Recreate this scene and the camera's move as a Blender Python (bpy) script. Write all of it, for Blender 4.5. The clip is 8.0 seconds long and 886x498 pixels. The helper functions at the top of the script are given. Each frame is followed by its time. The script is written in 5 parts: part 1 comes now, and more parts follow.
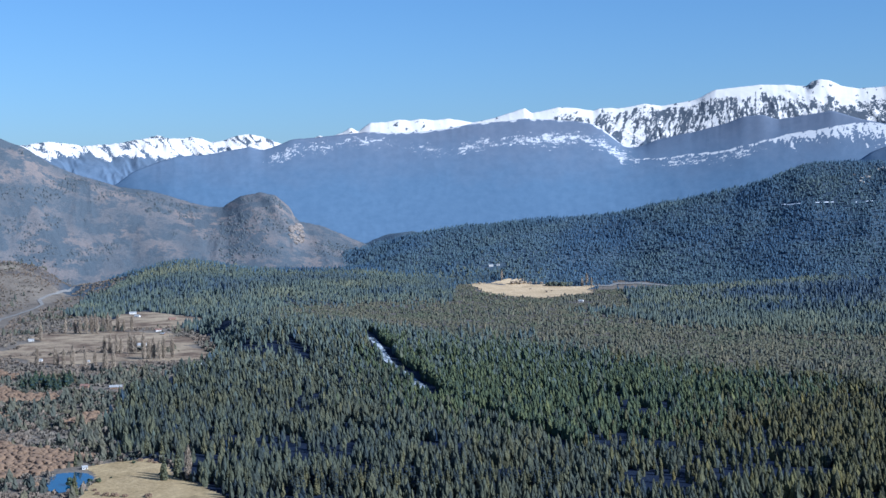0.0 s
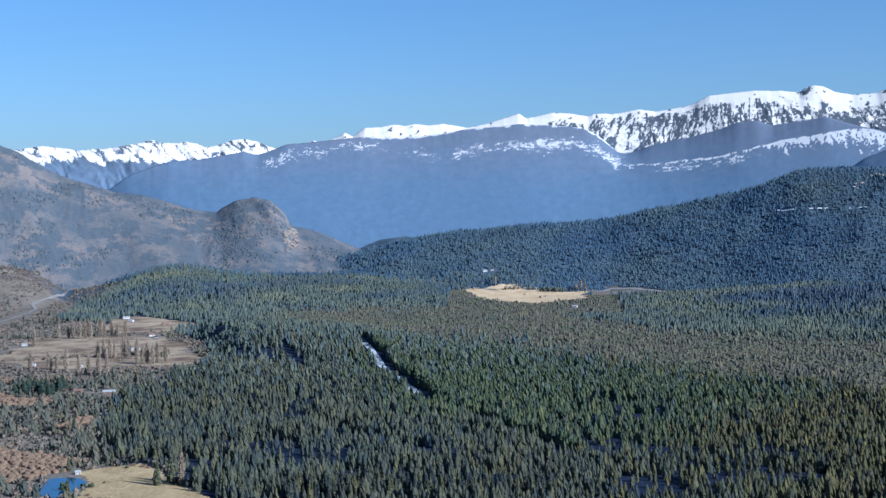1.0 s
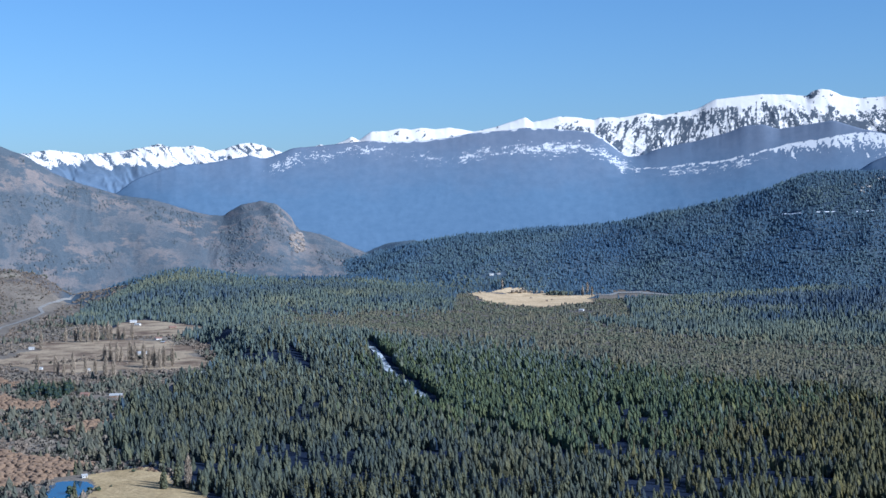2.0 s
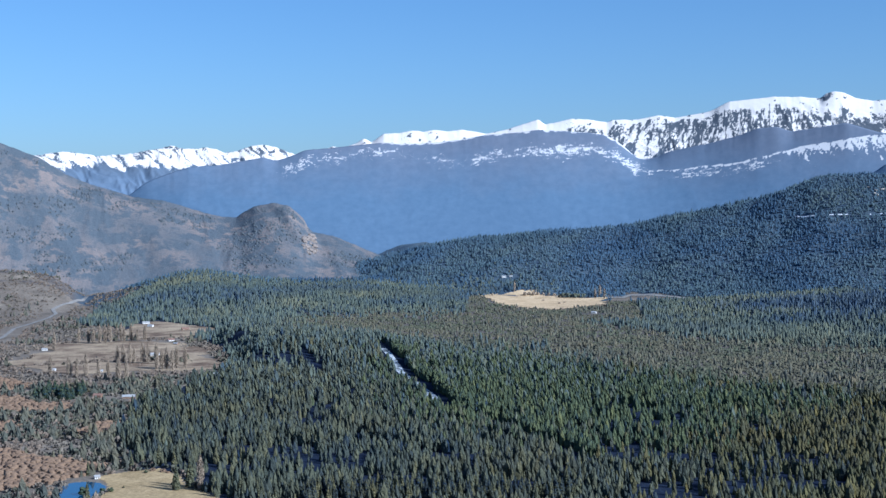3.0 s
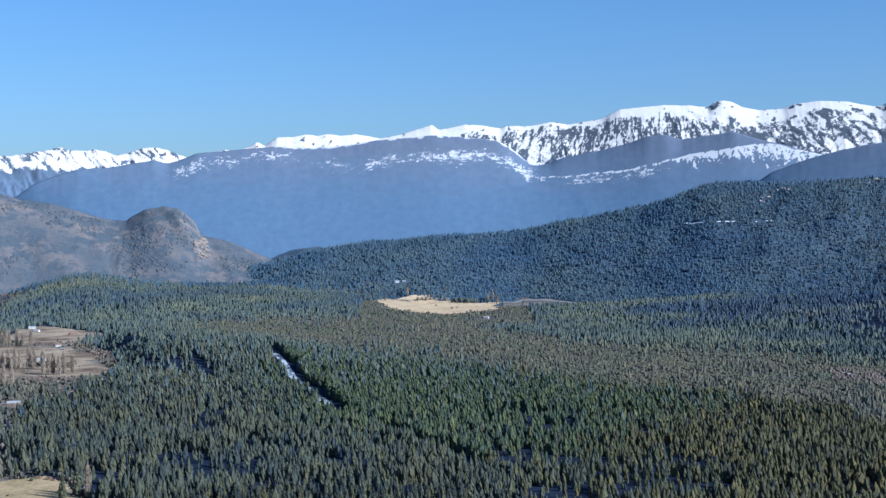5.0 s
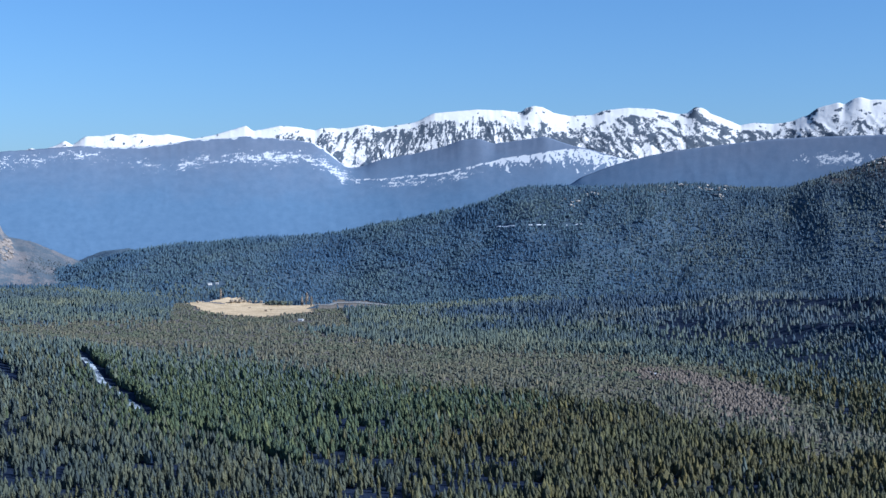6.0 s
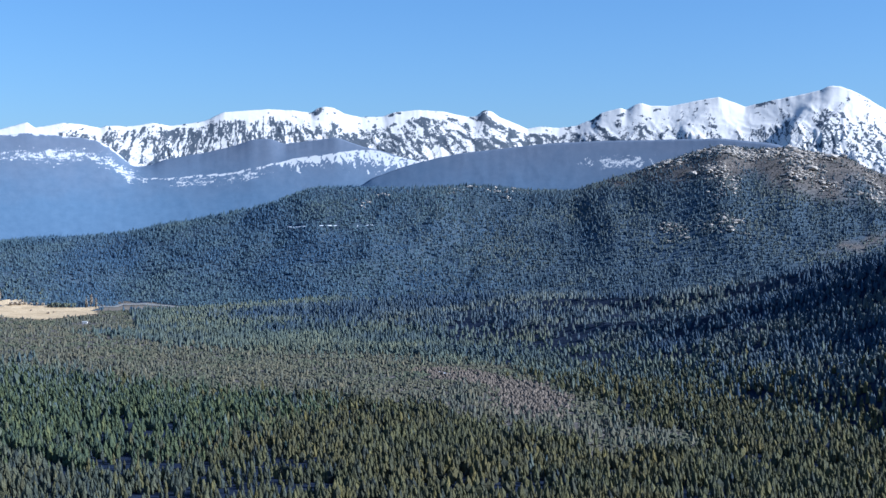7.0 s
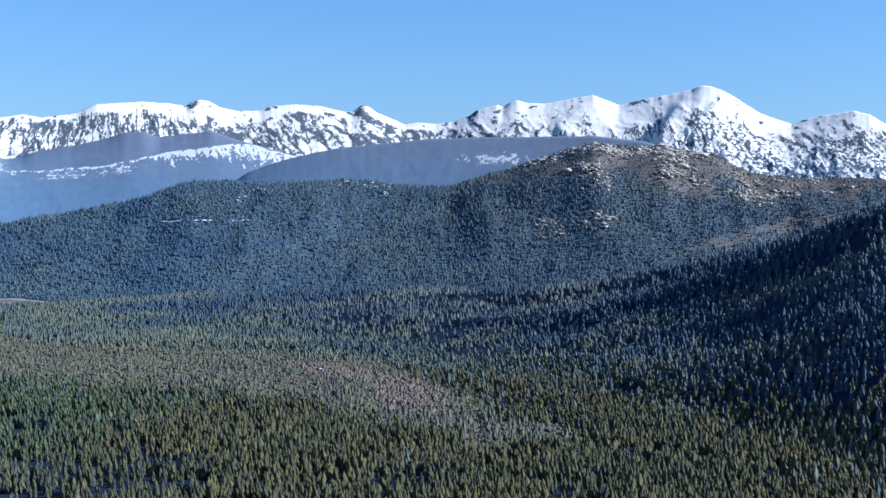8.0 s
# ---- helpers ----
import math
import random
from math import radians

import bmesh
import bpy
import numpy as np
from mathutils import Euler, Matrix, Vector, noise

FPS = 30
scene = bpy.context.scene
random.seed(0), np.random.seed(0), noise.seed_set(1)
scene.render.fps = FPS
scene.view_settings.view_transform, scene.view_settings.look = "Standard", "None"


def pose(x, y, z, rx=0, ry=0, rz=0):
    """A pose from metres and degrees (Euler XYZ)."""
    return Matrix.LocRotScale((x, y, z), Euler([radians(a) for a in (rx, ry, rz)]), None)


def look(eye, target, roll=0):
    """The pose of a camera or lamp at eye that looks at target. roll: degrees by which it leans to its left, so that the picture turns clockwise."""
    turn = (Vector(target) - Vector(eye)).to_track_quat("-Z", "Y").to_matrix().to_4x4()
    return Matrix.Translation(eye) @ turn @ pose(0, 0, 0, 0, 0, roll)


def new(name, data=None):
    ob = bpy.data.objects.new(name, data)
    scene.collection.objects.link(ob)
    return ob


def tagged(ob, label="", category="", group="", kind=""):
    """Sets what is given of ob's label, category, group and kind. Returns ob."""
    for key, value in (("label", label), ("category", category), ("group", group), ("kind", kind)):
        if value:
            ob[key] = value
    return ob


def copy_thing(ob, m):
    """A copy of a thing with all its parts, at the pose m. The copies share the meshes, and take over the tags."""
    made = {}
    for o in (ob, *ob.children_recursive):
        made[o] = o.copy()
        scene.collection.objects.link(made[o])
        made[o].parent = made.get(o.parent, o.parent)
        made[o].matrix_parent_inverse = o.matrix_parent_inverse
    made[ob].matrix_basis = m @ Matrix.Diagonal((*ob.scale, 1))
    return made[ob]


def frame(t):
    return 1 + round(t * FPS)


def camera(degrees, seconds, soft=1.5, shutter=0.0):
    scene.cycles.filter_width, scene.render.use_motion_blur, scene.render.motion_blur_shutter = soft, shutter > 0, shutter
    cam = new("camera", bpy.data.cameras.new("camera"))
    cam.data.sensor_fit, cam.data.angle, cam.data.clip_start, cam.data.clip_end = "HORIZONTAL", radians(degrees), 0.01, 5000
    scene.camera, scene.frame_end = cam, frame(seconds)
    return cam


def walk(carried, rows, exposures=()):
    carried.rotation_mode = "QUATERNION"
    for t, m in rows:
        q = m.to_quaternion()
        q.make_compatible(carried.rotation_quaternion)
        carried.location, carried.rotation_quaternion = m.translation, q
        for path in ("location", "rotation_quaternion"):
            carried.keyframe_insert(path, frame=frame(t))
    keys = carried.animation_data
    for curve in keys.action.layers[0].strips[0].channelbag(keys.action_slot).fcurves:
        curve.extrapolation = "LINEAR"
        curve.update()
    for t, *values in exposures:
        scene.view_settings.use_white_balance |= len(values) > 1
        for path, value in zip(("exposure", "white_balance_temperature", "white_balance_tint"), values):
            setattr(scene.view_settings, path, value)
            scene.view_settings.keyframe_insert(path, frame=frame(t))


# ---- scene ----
# The camera turns on one spot, 200 m above the valley floor.
EYE = 200.0
cam = camera(35.02, 8.0, soft=1.5)
TURNS = [  # seconds, tilt, roll, turn in degrees
    (0.0, 88.190, 0.600, -0.000),
    (0.5, 88.291, 0.527, -0.154),
    (1.0, 88.401, 0.489, -0.240),
    (2.5, 88.598, 0.468, 0.263),
    (3.0, 88.643, 0.403, 0.534),
    (3.5, 88.743, 0.351, 0.805),
    (4.0, 88.848, 0.355, 0.774),
    (4.2, 88.819, 0.451, 0.414),
    (5.3, 88.880, -0.116, -6.109),
    (5.5, 88.921, -0.140, -7.724),
    (6.0, 88.935, -0.255, -11.354),
    (6.5, 88.999, -0.340, -15.389),
    (7.0, 89.022, -0.470, -19.871),
    (7.5, 88.929, -0.631, -22.970),
    (8.0, 88.890, -0.755, -24.894),
]
walk(cam, [(t, pose(0, 0, EYE, tilt, roll, turn)) for t, tilt, roll, turn in TURNS], [(0.0, 0.77, 4250, 7), (4.0, 0.8, 4250, 7), (6.0, 0.88, 4250, 7), (8.0, 1.13, 4300, 7)])

# ---- light ----
SUN_AZ, SUN_EL = 121.0, 28.2  # degrees to the right of straight ahead, and above the horizon

world = bpy.data.worlds.new("sky")
scene.world = world
world.use_nodes = True
wn = world.node_tree
wn.nodes.clear()
sky = wn.nodes.new("ShaderNodeTexSky")
sky.sky_type, sky.sun_disc = "NISHITA", False
sky.sun_elevation, sky.sun_rotation = radians(SUN_EL), radians(SUN_AZ)
sky.altitude, sky.air_density, sky.dust_density, sky.ozone_density = 900.0, 1.0, 2.0, 0.75
back = wn.nodes.new("ShaderNodeBackground")
back.inputs["Strength"].default_value = 0.0535
wout = wn.nodes.new("ShaderNodeOutputWorld")
wn.links.new(sky.outputs["Color"], back.inputs["Color"])
wn.links.new(back.outputs["Background"], wout.inputs["Surface"])

sun_data = bpy.data.lights.new("sun", "SUN")
sun_data.energy, sun_data.angle, sun_data.color = 5.2, radians(0.53), (1.0, 0.8, 0.57)
sun = new("sun", sun_data)
sun_way = Vector((math.sin(radians(SUN_AZ)) * math.cos(radians(SUN_EL)), math.cos(radians(SUN_AZ)) * math.cos(radians(SUN_EL)), math.sin(radians(SUN_EL))))
sun.matrix_world = look(sun_way * 3000.0, (0, 0, 0))

# ---- materials ----
def material(name, rough=0.9, spec=0.2):
    m = bpy.data.materials.new(name)
    m.use_nodes = True
    b = m.node_tree.nodes["Principled BSDF"]
    b.inputs["Roughness"].default_value = rough
    b.inputs["Specular IOR Level"].default_value = spec
    return m, m.node_tree, b


def node(nt, kind, **values):
    n = nt.nodes.new(kind)
    for key, value in values.items():
        n.inputs[key.replace("_", " ")].default_value = value
    return n


def noise_at(nt, size, detail=4.0, rough=0.6, stretch=None):
    """A noise whose features are about `size` metres across."""
    co = nt.nodes.new("ShaderNodeNewGeometry").outputs["Position"]
    if stretch:
        mp = nt.nodes.new("ShaderNodeMapping")
        mp.inputs["Scale"].default_value = stretch
        nt.links.new(co, mp.inputs["Vector"])
        co = mp.outputs["Vector"]
    n = node(nt, "ShaderNodeTexNoise", Scale=1.0 / size, Detail=detail, Roughness=rough)
    nt.links.new(co, n.inputs["Vector"])
    return n.outputs["Fac"]


def ramp(nt, fac, stops):
    r = nt.nodes.new("ShaderNodeValToRGB")
    els = r.color_ramp.elements
    while len(els) < len(stops):
        els.new(0.5)
    for e, (pos, col) in zip(els, stops):
        e.position, e.color = pos, (*col, 1)
    nt.links.new(fac, r.inputs["Fac"])
    return r.outputs["Color"]


def mix(nt, fac, a, b, how="MIX"):
    m = nt.nodes.new("ShaderNodeMix")
    m.data_type, m.blend_type = "RGBA", how
    for sock, v in ((m.inputs[0], fac), (m.inputs[6], a), (m.inputs[7], b)):
        if isinstance(v, (float, int)):
            sock.default_value = v
        elif isinstance(v, tuple):
            sock.default_value = (*v, 1)
        else:
            nt.links.new(v, sock)
    return m.outputs[2]


def value_of(nt, name):
    a = nt.nodes.new("ShaderNodeAttribute")
    a.attribute_name = name
    return a.outputs["Fac"]


def bump(nt, b, height, strength, distance):
    n = node(nt, "ShaderNodeBump", Strength=strength, Distance=distance)
    nt.links.new(height, n.inputs["Height"])
    nt.links.new(n.outputs["Normal"], b.inputs["Normal"])


def foliage(name, dark, mid, light, patch=None, patch_size=180.0, patch_span=(0.45, 0.62), blotch=1.0, fluff=0.1):
    """Leaves: the tone of each tree from its own value, blotches inside a crown, and wider patches of another colour."""
    m, nt, b = material(name, 0.75, 0.15)
    col = ramp(nt, value_of(nt, "tone"), [(0.0, dark), (0.5, mid), (1.0, light)])
    fine = noise_at(nt, 1.3, 3.0)
    col = mix(nt, 1.0, col, ramp(nt, fine, [(0.3, (1 - 0.45 * blotch, 1 - 0.42 * blotch, 1 - 0.45 * blotch)), (0.7, (1 + 0.3 * blotch, 1 + 0.28 * blotch, 1 + 0.2 * blotch))]), "MULTIPLY")
    if patch:
        wide = ramp(nt, noise_at(nt, patch_size, 3.0), [(patch_span[0], (0, 0, 0)), (patch_span[1], (1, 1, 1))])
        col = mix(nt, wide, col, mix(nt, 1.0, col, patch, "MULTIPLY"))
    nt.links.new(col, b.inputs["Base Color"])
    bump(nt, b, noise_at(nt, 1.0, 2.0), blotch, 0.8)
    # the crown's normals turn part of the way up, to even out its lit and shaded sides
    turn_ = nt.nodes.new("ShaderNodeMix")
    turn_.data_type = "VECTOR"
    turn_.inputs[0].default_value = fluff
    turn_.inputs[5].default_value = (0, 0, 1)
    nt.links.new(b.inputs["Normal"].links[0].from_socket, turn_.inputs[4])
    unit_ = nt.nodes.new("ShaderNodeVectorMath")
    unit_.operation = "NORMALIZE"
    nt.links.new(turn_.outputs[1], unit_.inputs[0])
    nt.links.new(unit_.outputs["Vector"], b.inputs["Normal"])
    return m


def earthy(name, stops, size, fine=2.0, rough=0.95, relief=0.5):
    """Ground and stone: a colour ramp over a wide noise, broken up by a fine one."""
    m, nt, b = material(name, rough, 0.1)
    col = ramp(nt, noise_at(nt, size, 6.0, 0.65), stops)
    col = mix(nt, 0.8, col, ramp(nt, noise_at(nt, fine, 4.0), [(0.3, (0.6, 0.6, 0.6)), (0.7, (1.3, 1.3, 1.3))]), "MULTIPLY")
    nt.links.new(col, b.inputs["Base Color"])
    bump(nt, b, noise_at(nt, fine, 4.0), relief, fine * 0.4)
    return m


# The darkest tones run to navy, after the blue shade between trees.
pine = foliage("pine_needles", (0.012, 0.023, 0.05), (0.056, 0.064, 0.051), (0.11, 0.108, 0.061), (1.12, 1.03, 0.9), 140.0)
olive_pine = foliage("olive_pine_needles", (0.014, 0.023, 0.04), (0.062, 0.063, 0.034), (0.122, 0.11, 0.042), (1.16, 1.02, 0.86), 140.0)
pine_green = foliage("spruce_needles", (0.015, 0.03, 0.047), (0.058, 0.073, 0.04), (0.116, 0.121, 0.05))
# Hill needles are mixed bluer and paler, standing in for distance haze.
hill_pine = foliage("hazed_hill_needles", (0.068, 0.116, 0.204), (0.093, 0.147, 0.226), (0.125, 0.173, 0.214), (1.22, 1.1, 0.86), 230.0, (0.42, 0.6), blotch=0.3, fluff=0.9)
# Mid-distance needles: part of the haze is put into the colour.
mid_pine = foliage("half_hazed_needles", (0.036, 0.055, 0.088), (0.073, 0.09, 0.08), (0.126, 0.132, 0.087), (1.1, 1.02, 0.92), 170.0, blotch=0.6, fluff=0.3)
# The blue of shade and haze is painted into these needles.
spur_pine = foliage("shade_blued_needles", (0.026, 0.046, 0.094), (0.056, 0.076, 0.104), (0.13, 0.136, 0.106), (1.1, 1.04, 0.94), 170.0, blotch=0.6, fluff=0.15)
# The same haze tint, less blue, for the hill on the right.
warm_hill = foliage("warm_hazed_needles", (0.064, 0.101, 0.156), (0.1, 0.134, 0.167), (0.144, 0.171, 0.165), (1.2, 1.06, 0.86), 200.0, (0.42, 0.6), blotch=0.3, fluff=0.85)
# Leaves on the crag are greyed and blued in place of haze.
crag_leaf = foliage("hazed_scrub_leaves", (0.08, 0.097, 0.118), (0.1, 0.113, 0.128), (0.128, 0.132, 0.134), blotch=0.3, fluff=0.6)
valley_pine = foliage("valley_needles", (0.036, 0.043, 0.045), (0.069, 0.073, 0.062), (0.11, 0.109, 0.084), (1.4, 1.2, 0.98), 60.0, blotch=0.8, fluff=0.25)
scrub_leaf = foliage("scrub_twigs", (0.07, 0.067, 0.047), (0.102, 0.095, 0.064), (0.138, 0.124, 0.08), (0.78, 0.92, 0.9), 120.0, blotch=0.7, fluff=0.4)
red_twig = foliage("reddish_bare_twigs", (0.1, 0.082, 0.068), (0.135, 0.109, 0.089), (0.17, 0.138, 0.113), blotch=0.5, fluff=0.4)
hill_twig = foliage("hilltop_scrub_twigs", (0.05, 0.044, 0.036), (0.085, 0.07, 0.056), (0.125, 0.1, 0.078), (0.7, 0.9, 0.95), 60.0, blotch=0.6, fluff=0.3)
valley_twig = foliage("valley_brush_twigs", (0.1, 0.08, 0.066), (0.15, 0.118, 0.094), (0.205, 0.162, 0.126), (0.86, 0.95, 1.0), 90.0, blotch=0.5, fluff=0.35)
rust_leaf = foliage("rusty_willow_twigs", (0.16, 0.107, 0.072), (0.214, 0.146, 0.097), (0.265, 0.184, 0.122), blotch=0.5, fluff=0.6)
poplar_twig = foliage("bare_poplar_twigs", (0.22, 0.174, 0.136), (0.295, 0.236, 0.184), (0.36, 0.295, 0.234))
bark = earthy("bark", [(0.3, (0.07, 0.05, 0.035)), (0.7, (0.15, 0.11, 0.08))], 1.0, 0.2)
shaded_floor, nt, b = material("shaded_floor", 0.95, 0.1)
# Navy-black: the shade under the trees is painted into the floor.
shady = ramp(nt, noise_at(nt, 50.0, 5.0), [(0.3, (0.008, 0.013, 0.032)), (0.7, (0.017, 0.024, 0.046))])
heath = ramp(nt, noise_at(nt, 35.0, 6.0, 0.7), [(0.3, (0.08, 0.072, 0.068)), (0.5, (0.122, 0.106, 0.096)), (0.7, (0.178, 0.154, 0.132))])
heath = mix(nt, 0.9, heath, ramp(nt, noise_at(nt, 5.0, 4.0), [(0.35, (0.5, 0.52, 0.55)), (0.65, (1.3, 1.3, 1.3))]), "MULTIPLY")
# With distance the floor is lightened, as haze would pale it.
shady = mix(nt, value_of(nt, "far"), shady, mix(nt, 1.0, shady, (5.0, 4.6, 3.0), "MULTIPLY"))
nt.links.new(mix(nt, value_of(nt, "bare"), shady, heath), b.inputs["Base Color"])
bump(nt, b, noise_at(nt, 4.0, 4.0), 0.8, 2.0)
dry_grass = earthy("dry_grass", [(0.3, (0.22, 0.165, 0.085)), (0.45, (0.34, 0.255, 0.13)), (0.7, (0.44, 0.335, 0.18))], 30.0, 2.5)
straw_meadow = earthy("straw_meadow", [(0.3, (0.36, 0.265, 0.15)), (0.5, (0.5, 0.375, 0.22)), (0.7, (0.58, 0.45, 0.28))], 40.0, 3.0)
farm_soil = earthy("winter_pasture", [(0.34, (0.11, 0.078, 0.056)), (0.43, (0.19, 0.14, 0.096)), (0.52, (0.3, 0.235, 0.157)), (0.66, (0.4, 0.318, 0.212))], 60.0, 3.0)
valley_grass = earthy("rough_valley_grass", [(0.3, (0.11, 0.094, 0.078)), (0.5, (0.17, 0.145, 0.118)), (0.7, (0.25, 0.215, 0.17))], 70.0, 3.0)
rock = earthy("pale_rock", [(0.3, (0.22, 0.195, 0.17)), (0.5, (0.38, 0.335, 0.29)), (0.7, (0.52, 0.465, 0.41))], 9.0, 1.5)
cliff_rock = earthy("brown_cliff_rock", [(0.3, (0.14, 0.125, 0.115)), (0.7, (0.3, 0.25, 0.215))], 8.0, 3.0)
willow_litter = earthy("willow_litter", [(0.3, (0.15, 0.106, 0.068)), (0.7, (0.25, 0.175, 0.105))], 14.0, 2.0)
gravel = earthy("gravel_road", [(0.3, (0.2, 0.19, 0.18)), (0.7, (0.27, 0.256, 0.238))], 12.0, 1.0)
snow_mat = earthy("old_snow", [(0.3, (0.6, 0.63, 0.68)), (0.7, (0.76, 0.78, 0.82))], 8.0, 2.0, 0.6, 0.2)
ride_snow = earthy("patchy_old_snow", [(0.42, (0.06, 0.065, 0.07)), (0.47, (0.36, 0.39, 0.43)), (0.7, (0.56, 0.59, 0.63))], 9.0, 2.0, 0.6, 0.2)
white_wall = earthy("white_plaster", [(0.3, (0.5, 0.48, 0.45)), (0.7, (0.66, 0.64, 0.61))], 2.0, 0.4, 0.8, 0.1)
brown_wall = earthy("timber_cladding", [(0.3, (0.14, 0.09, 0.06)), (0.7, (0.24, 0.16, 0.11))], 2.0, 0.3, 0.8, 0.2)
metal_roof, nt, b = material("light_metal_roof", 0.4, 0.5)
nt.links.new(ramp(nt, noise_at(nt, 2.5, 3.0), [(0.3, (0.36, 0.36, 0.355)), (0.7, (0.5, 0.49, 0.48))]), b.inputs["Base Color"])
b.inputs["Metallic"].default_value = 0.3
rust_roof = earthy("rusty_roof", [(0.3, (0.17, 0.105, 0.085)), (0.7, (0.26, 0.165, 0.13))], 2.0, 0.4, 0.7, 0.1)
pane_mat, nt, b = material("window_glass", 0.1, 0.5)
b.inputs["Base Color"].default_value = (0.03, 0.035, 0.04, 1)
pond_mat, nt, b = material("pond_water", 0.06, 0.5)
b.inputs["Base Color"].default_value = (0.01, 0.05, 0.11, 1)
bump(nt, b, noise_at(nt, 3.0, 3.0), 0.15, 0.1)


def mountain_mat(name, low, high, patch, snow_col, size, relief):
    """Bare and wooded slopes, painted bluer downhill as haze, snow where the mesh's value and a finer noise leave it
    lying.
    """
    m, nt, b = material(name, 0.9, 0.1)
    geo = nt.nodes.new("ShaderNodeNewGeometry")
    sep = nt.nodes.new("ShaderNodeSeparateXYZ")
    nt.links.new(geo.outputs["Position"], sep.inputs[0])
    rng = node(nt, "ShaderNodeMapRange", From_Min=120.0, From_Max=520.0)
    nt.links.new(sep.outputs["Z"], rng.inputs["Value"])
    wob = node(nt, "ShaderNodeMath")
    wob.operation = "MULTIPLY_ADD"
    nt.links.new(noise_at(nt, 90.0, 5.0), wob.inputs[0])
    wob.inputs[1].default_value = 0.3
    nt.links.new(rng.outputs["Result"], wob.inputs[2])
    # haze painted by height: the low colour holds the foot of the slope
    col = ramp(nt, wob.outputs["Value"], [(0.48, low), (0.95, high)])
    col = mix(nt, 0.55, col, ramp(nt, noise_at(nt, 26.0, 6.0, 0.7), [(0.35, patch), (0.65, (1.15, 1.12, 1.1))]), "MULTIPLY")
    # the edge of the snow is frayed by a fine noise
    lie = node(nt, "ShaderNodeMath")
    lie.operation = "MULTIPLY_ADD"
    nt.links.new(noise_at(nt, size, 5.0, 0.7), lie.inputs[0])
    lie.inputs[1].default_value = 0.8
    nt.links.new(value_of(nt, "snow"), lie.inputs[2])
    cover = ramp(nt, lie.outputs["Value"], [(0.87, (0, 0, 0)), (0.92, (1, 1, 1))])
    nt.links.new(mix(nt, cover, col, snow_col), b.inputs["Base Color"])
    bump(nt, b, noise_at(nt, 14.0, 5.0, 0.6), relief, 6.0)
    return m


# Distance haze sits in these base colours: blued slopes and dulled snow.
range_mat = mountain_mat("hazed_far_slopes", (0.13, 0.18, 0.27), (0.078, 0.09, 0.112), (0.85, 0.88, 0.92), (0.66, 0.62, 0.585), 5.0, 0.1)
front_mat = mountain_mat("hazed_wooded_ridge", (0.1, 0.15, 0.232), (0.128, 0.15, 0.205), (0.84, 0.88, 0.92), (0.52, 0.515, 0.53), 5.0, 0.06)

# Browns and woods of the crag carry a painted blue-grey haze.
crag_mat, nt, b = material("hazed_brown_slope", 0.95, 0.1)
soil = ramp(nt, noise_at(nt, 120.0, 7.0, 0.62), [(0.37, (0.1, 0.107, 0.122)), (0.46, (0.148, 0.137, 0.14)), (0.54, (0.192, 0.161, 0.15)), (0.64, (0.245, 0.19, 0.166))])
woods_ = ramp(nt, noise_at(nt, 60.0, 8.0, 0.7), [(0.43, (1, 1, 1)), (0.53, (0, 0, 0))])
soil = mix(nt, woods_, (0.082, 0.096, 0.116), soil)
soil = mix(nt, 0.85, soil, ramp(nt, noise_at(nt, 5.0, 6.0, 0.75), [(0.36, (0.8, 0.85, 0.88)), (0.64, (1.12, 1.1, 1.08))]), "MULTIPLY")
steep_ = nt.nodes.new("ShaderNodeSeparateXYZ")
nt.links.new(nt.nodes.new("ShaderNodeNewGeometry").outputs["True Normal"], steep_.inputs[0])
ledge = node(nt, "ShaderNodeMath")
ledge.operation = "MULTIPLY_ADD"
nt.links.new(noise_at(nt, 22.0, 6.0, 0.7), ledge.inputs[0])
ledge.inputs[1].default_value = -1.1
nt.links.new(steep_.outputs["Z"], ledge.inputs[2])
stone = ramp(nt, noise_at(nt, 8.0, 6.0, 0.7), [(0.35, (0.12, 0.115, 0.115)), (0.65, (0.235, 0.2, 0.178))])
soil = mix(nt, ramp(nt, ledge.outputs["Value"], [(-0.13, (1, 1, 1)), (-0.04, (0, 0, 0))]), soil, stone)
nt.links.new(soil, b.inputs["Base Color"])
bump(nt, b, noise_at(nt, 12.0, 6.0, 0.7), 0.45, 6.0)

# ---- noise and helpers in numpy ----
def hashed(ix, iy, seed):
    h = (ix.astype(np.int64) * 374761393 + iy.astype(np.int64) * 668265263 + seed * 1442695041) & 0x7FFFFFFF
    h = ((h ^ (h >> 13)) * 1274126177) & 0x7FFFFFFF
    return ((h ^ (h >> 16)) & 0xFFFFF) / 1048575.0


def value_noise(x, y, seed):
    ix, iy = np.floor(x), np.floor(y)
    fx, fy = x - ix, y - iy
    fx, fy = fx * fx * fx * (fx * (fx * 6 - 15) + 10), fy * fy * fy * (fy * (fy * 6 - 15) + 10)
    a, b_ = hashed(ix, iy, seed), hashed(ix + 1, iy, seed)
    c, d = hashed(ix, iy + 1, seed), hashed(ix + 1, iy + 1, seed)
    return (a + (b_ - a) * fx) * (1 - fy) + (c + (d - c) * fx) * fy


def fbm(x, y, size, octaves=4, seed=0, gain=0.5):
    """Rolling noise between about -1 and 1."""
    x, y = np.asarray(x, float) / size, np.asarray(y, float) / size
    out, amp, total = 0.0, 1.0, 0.0
    for k in range(octaves):
        out = out + amp * (2 * value_noise(x, y, seed + k) - 1)
        total += amp
        x, y, amp = x * 2.03 + 17.1, y * 2.03 - 9.7, amp * gain
    return out / total


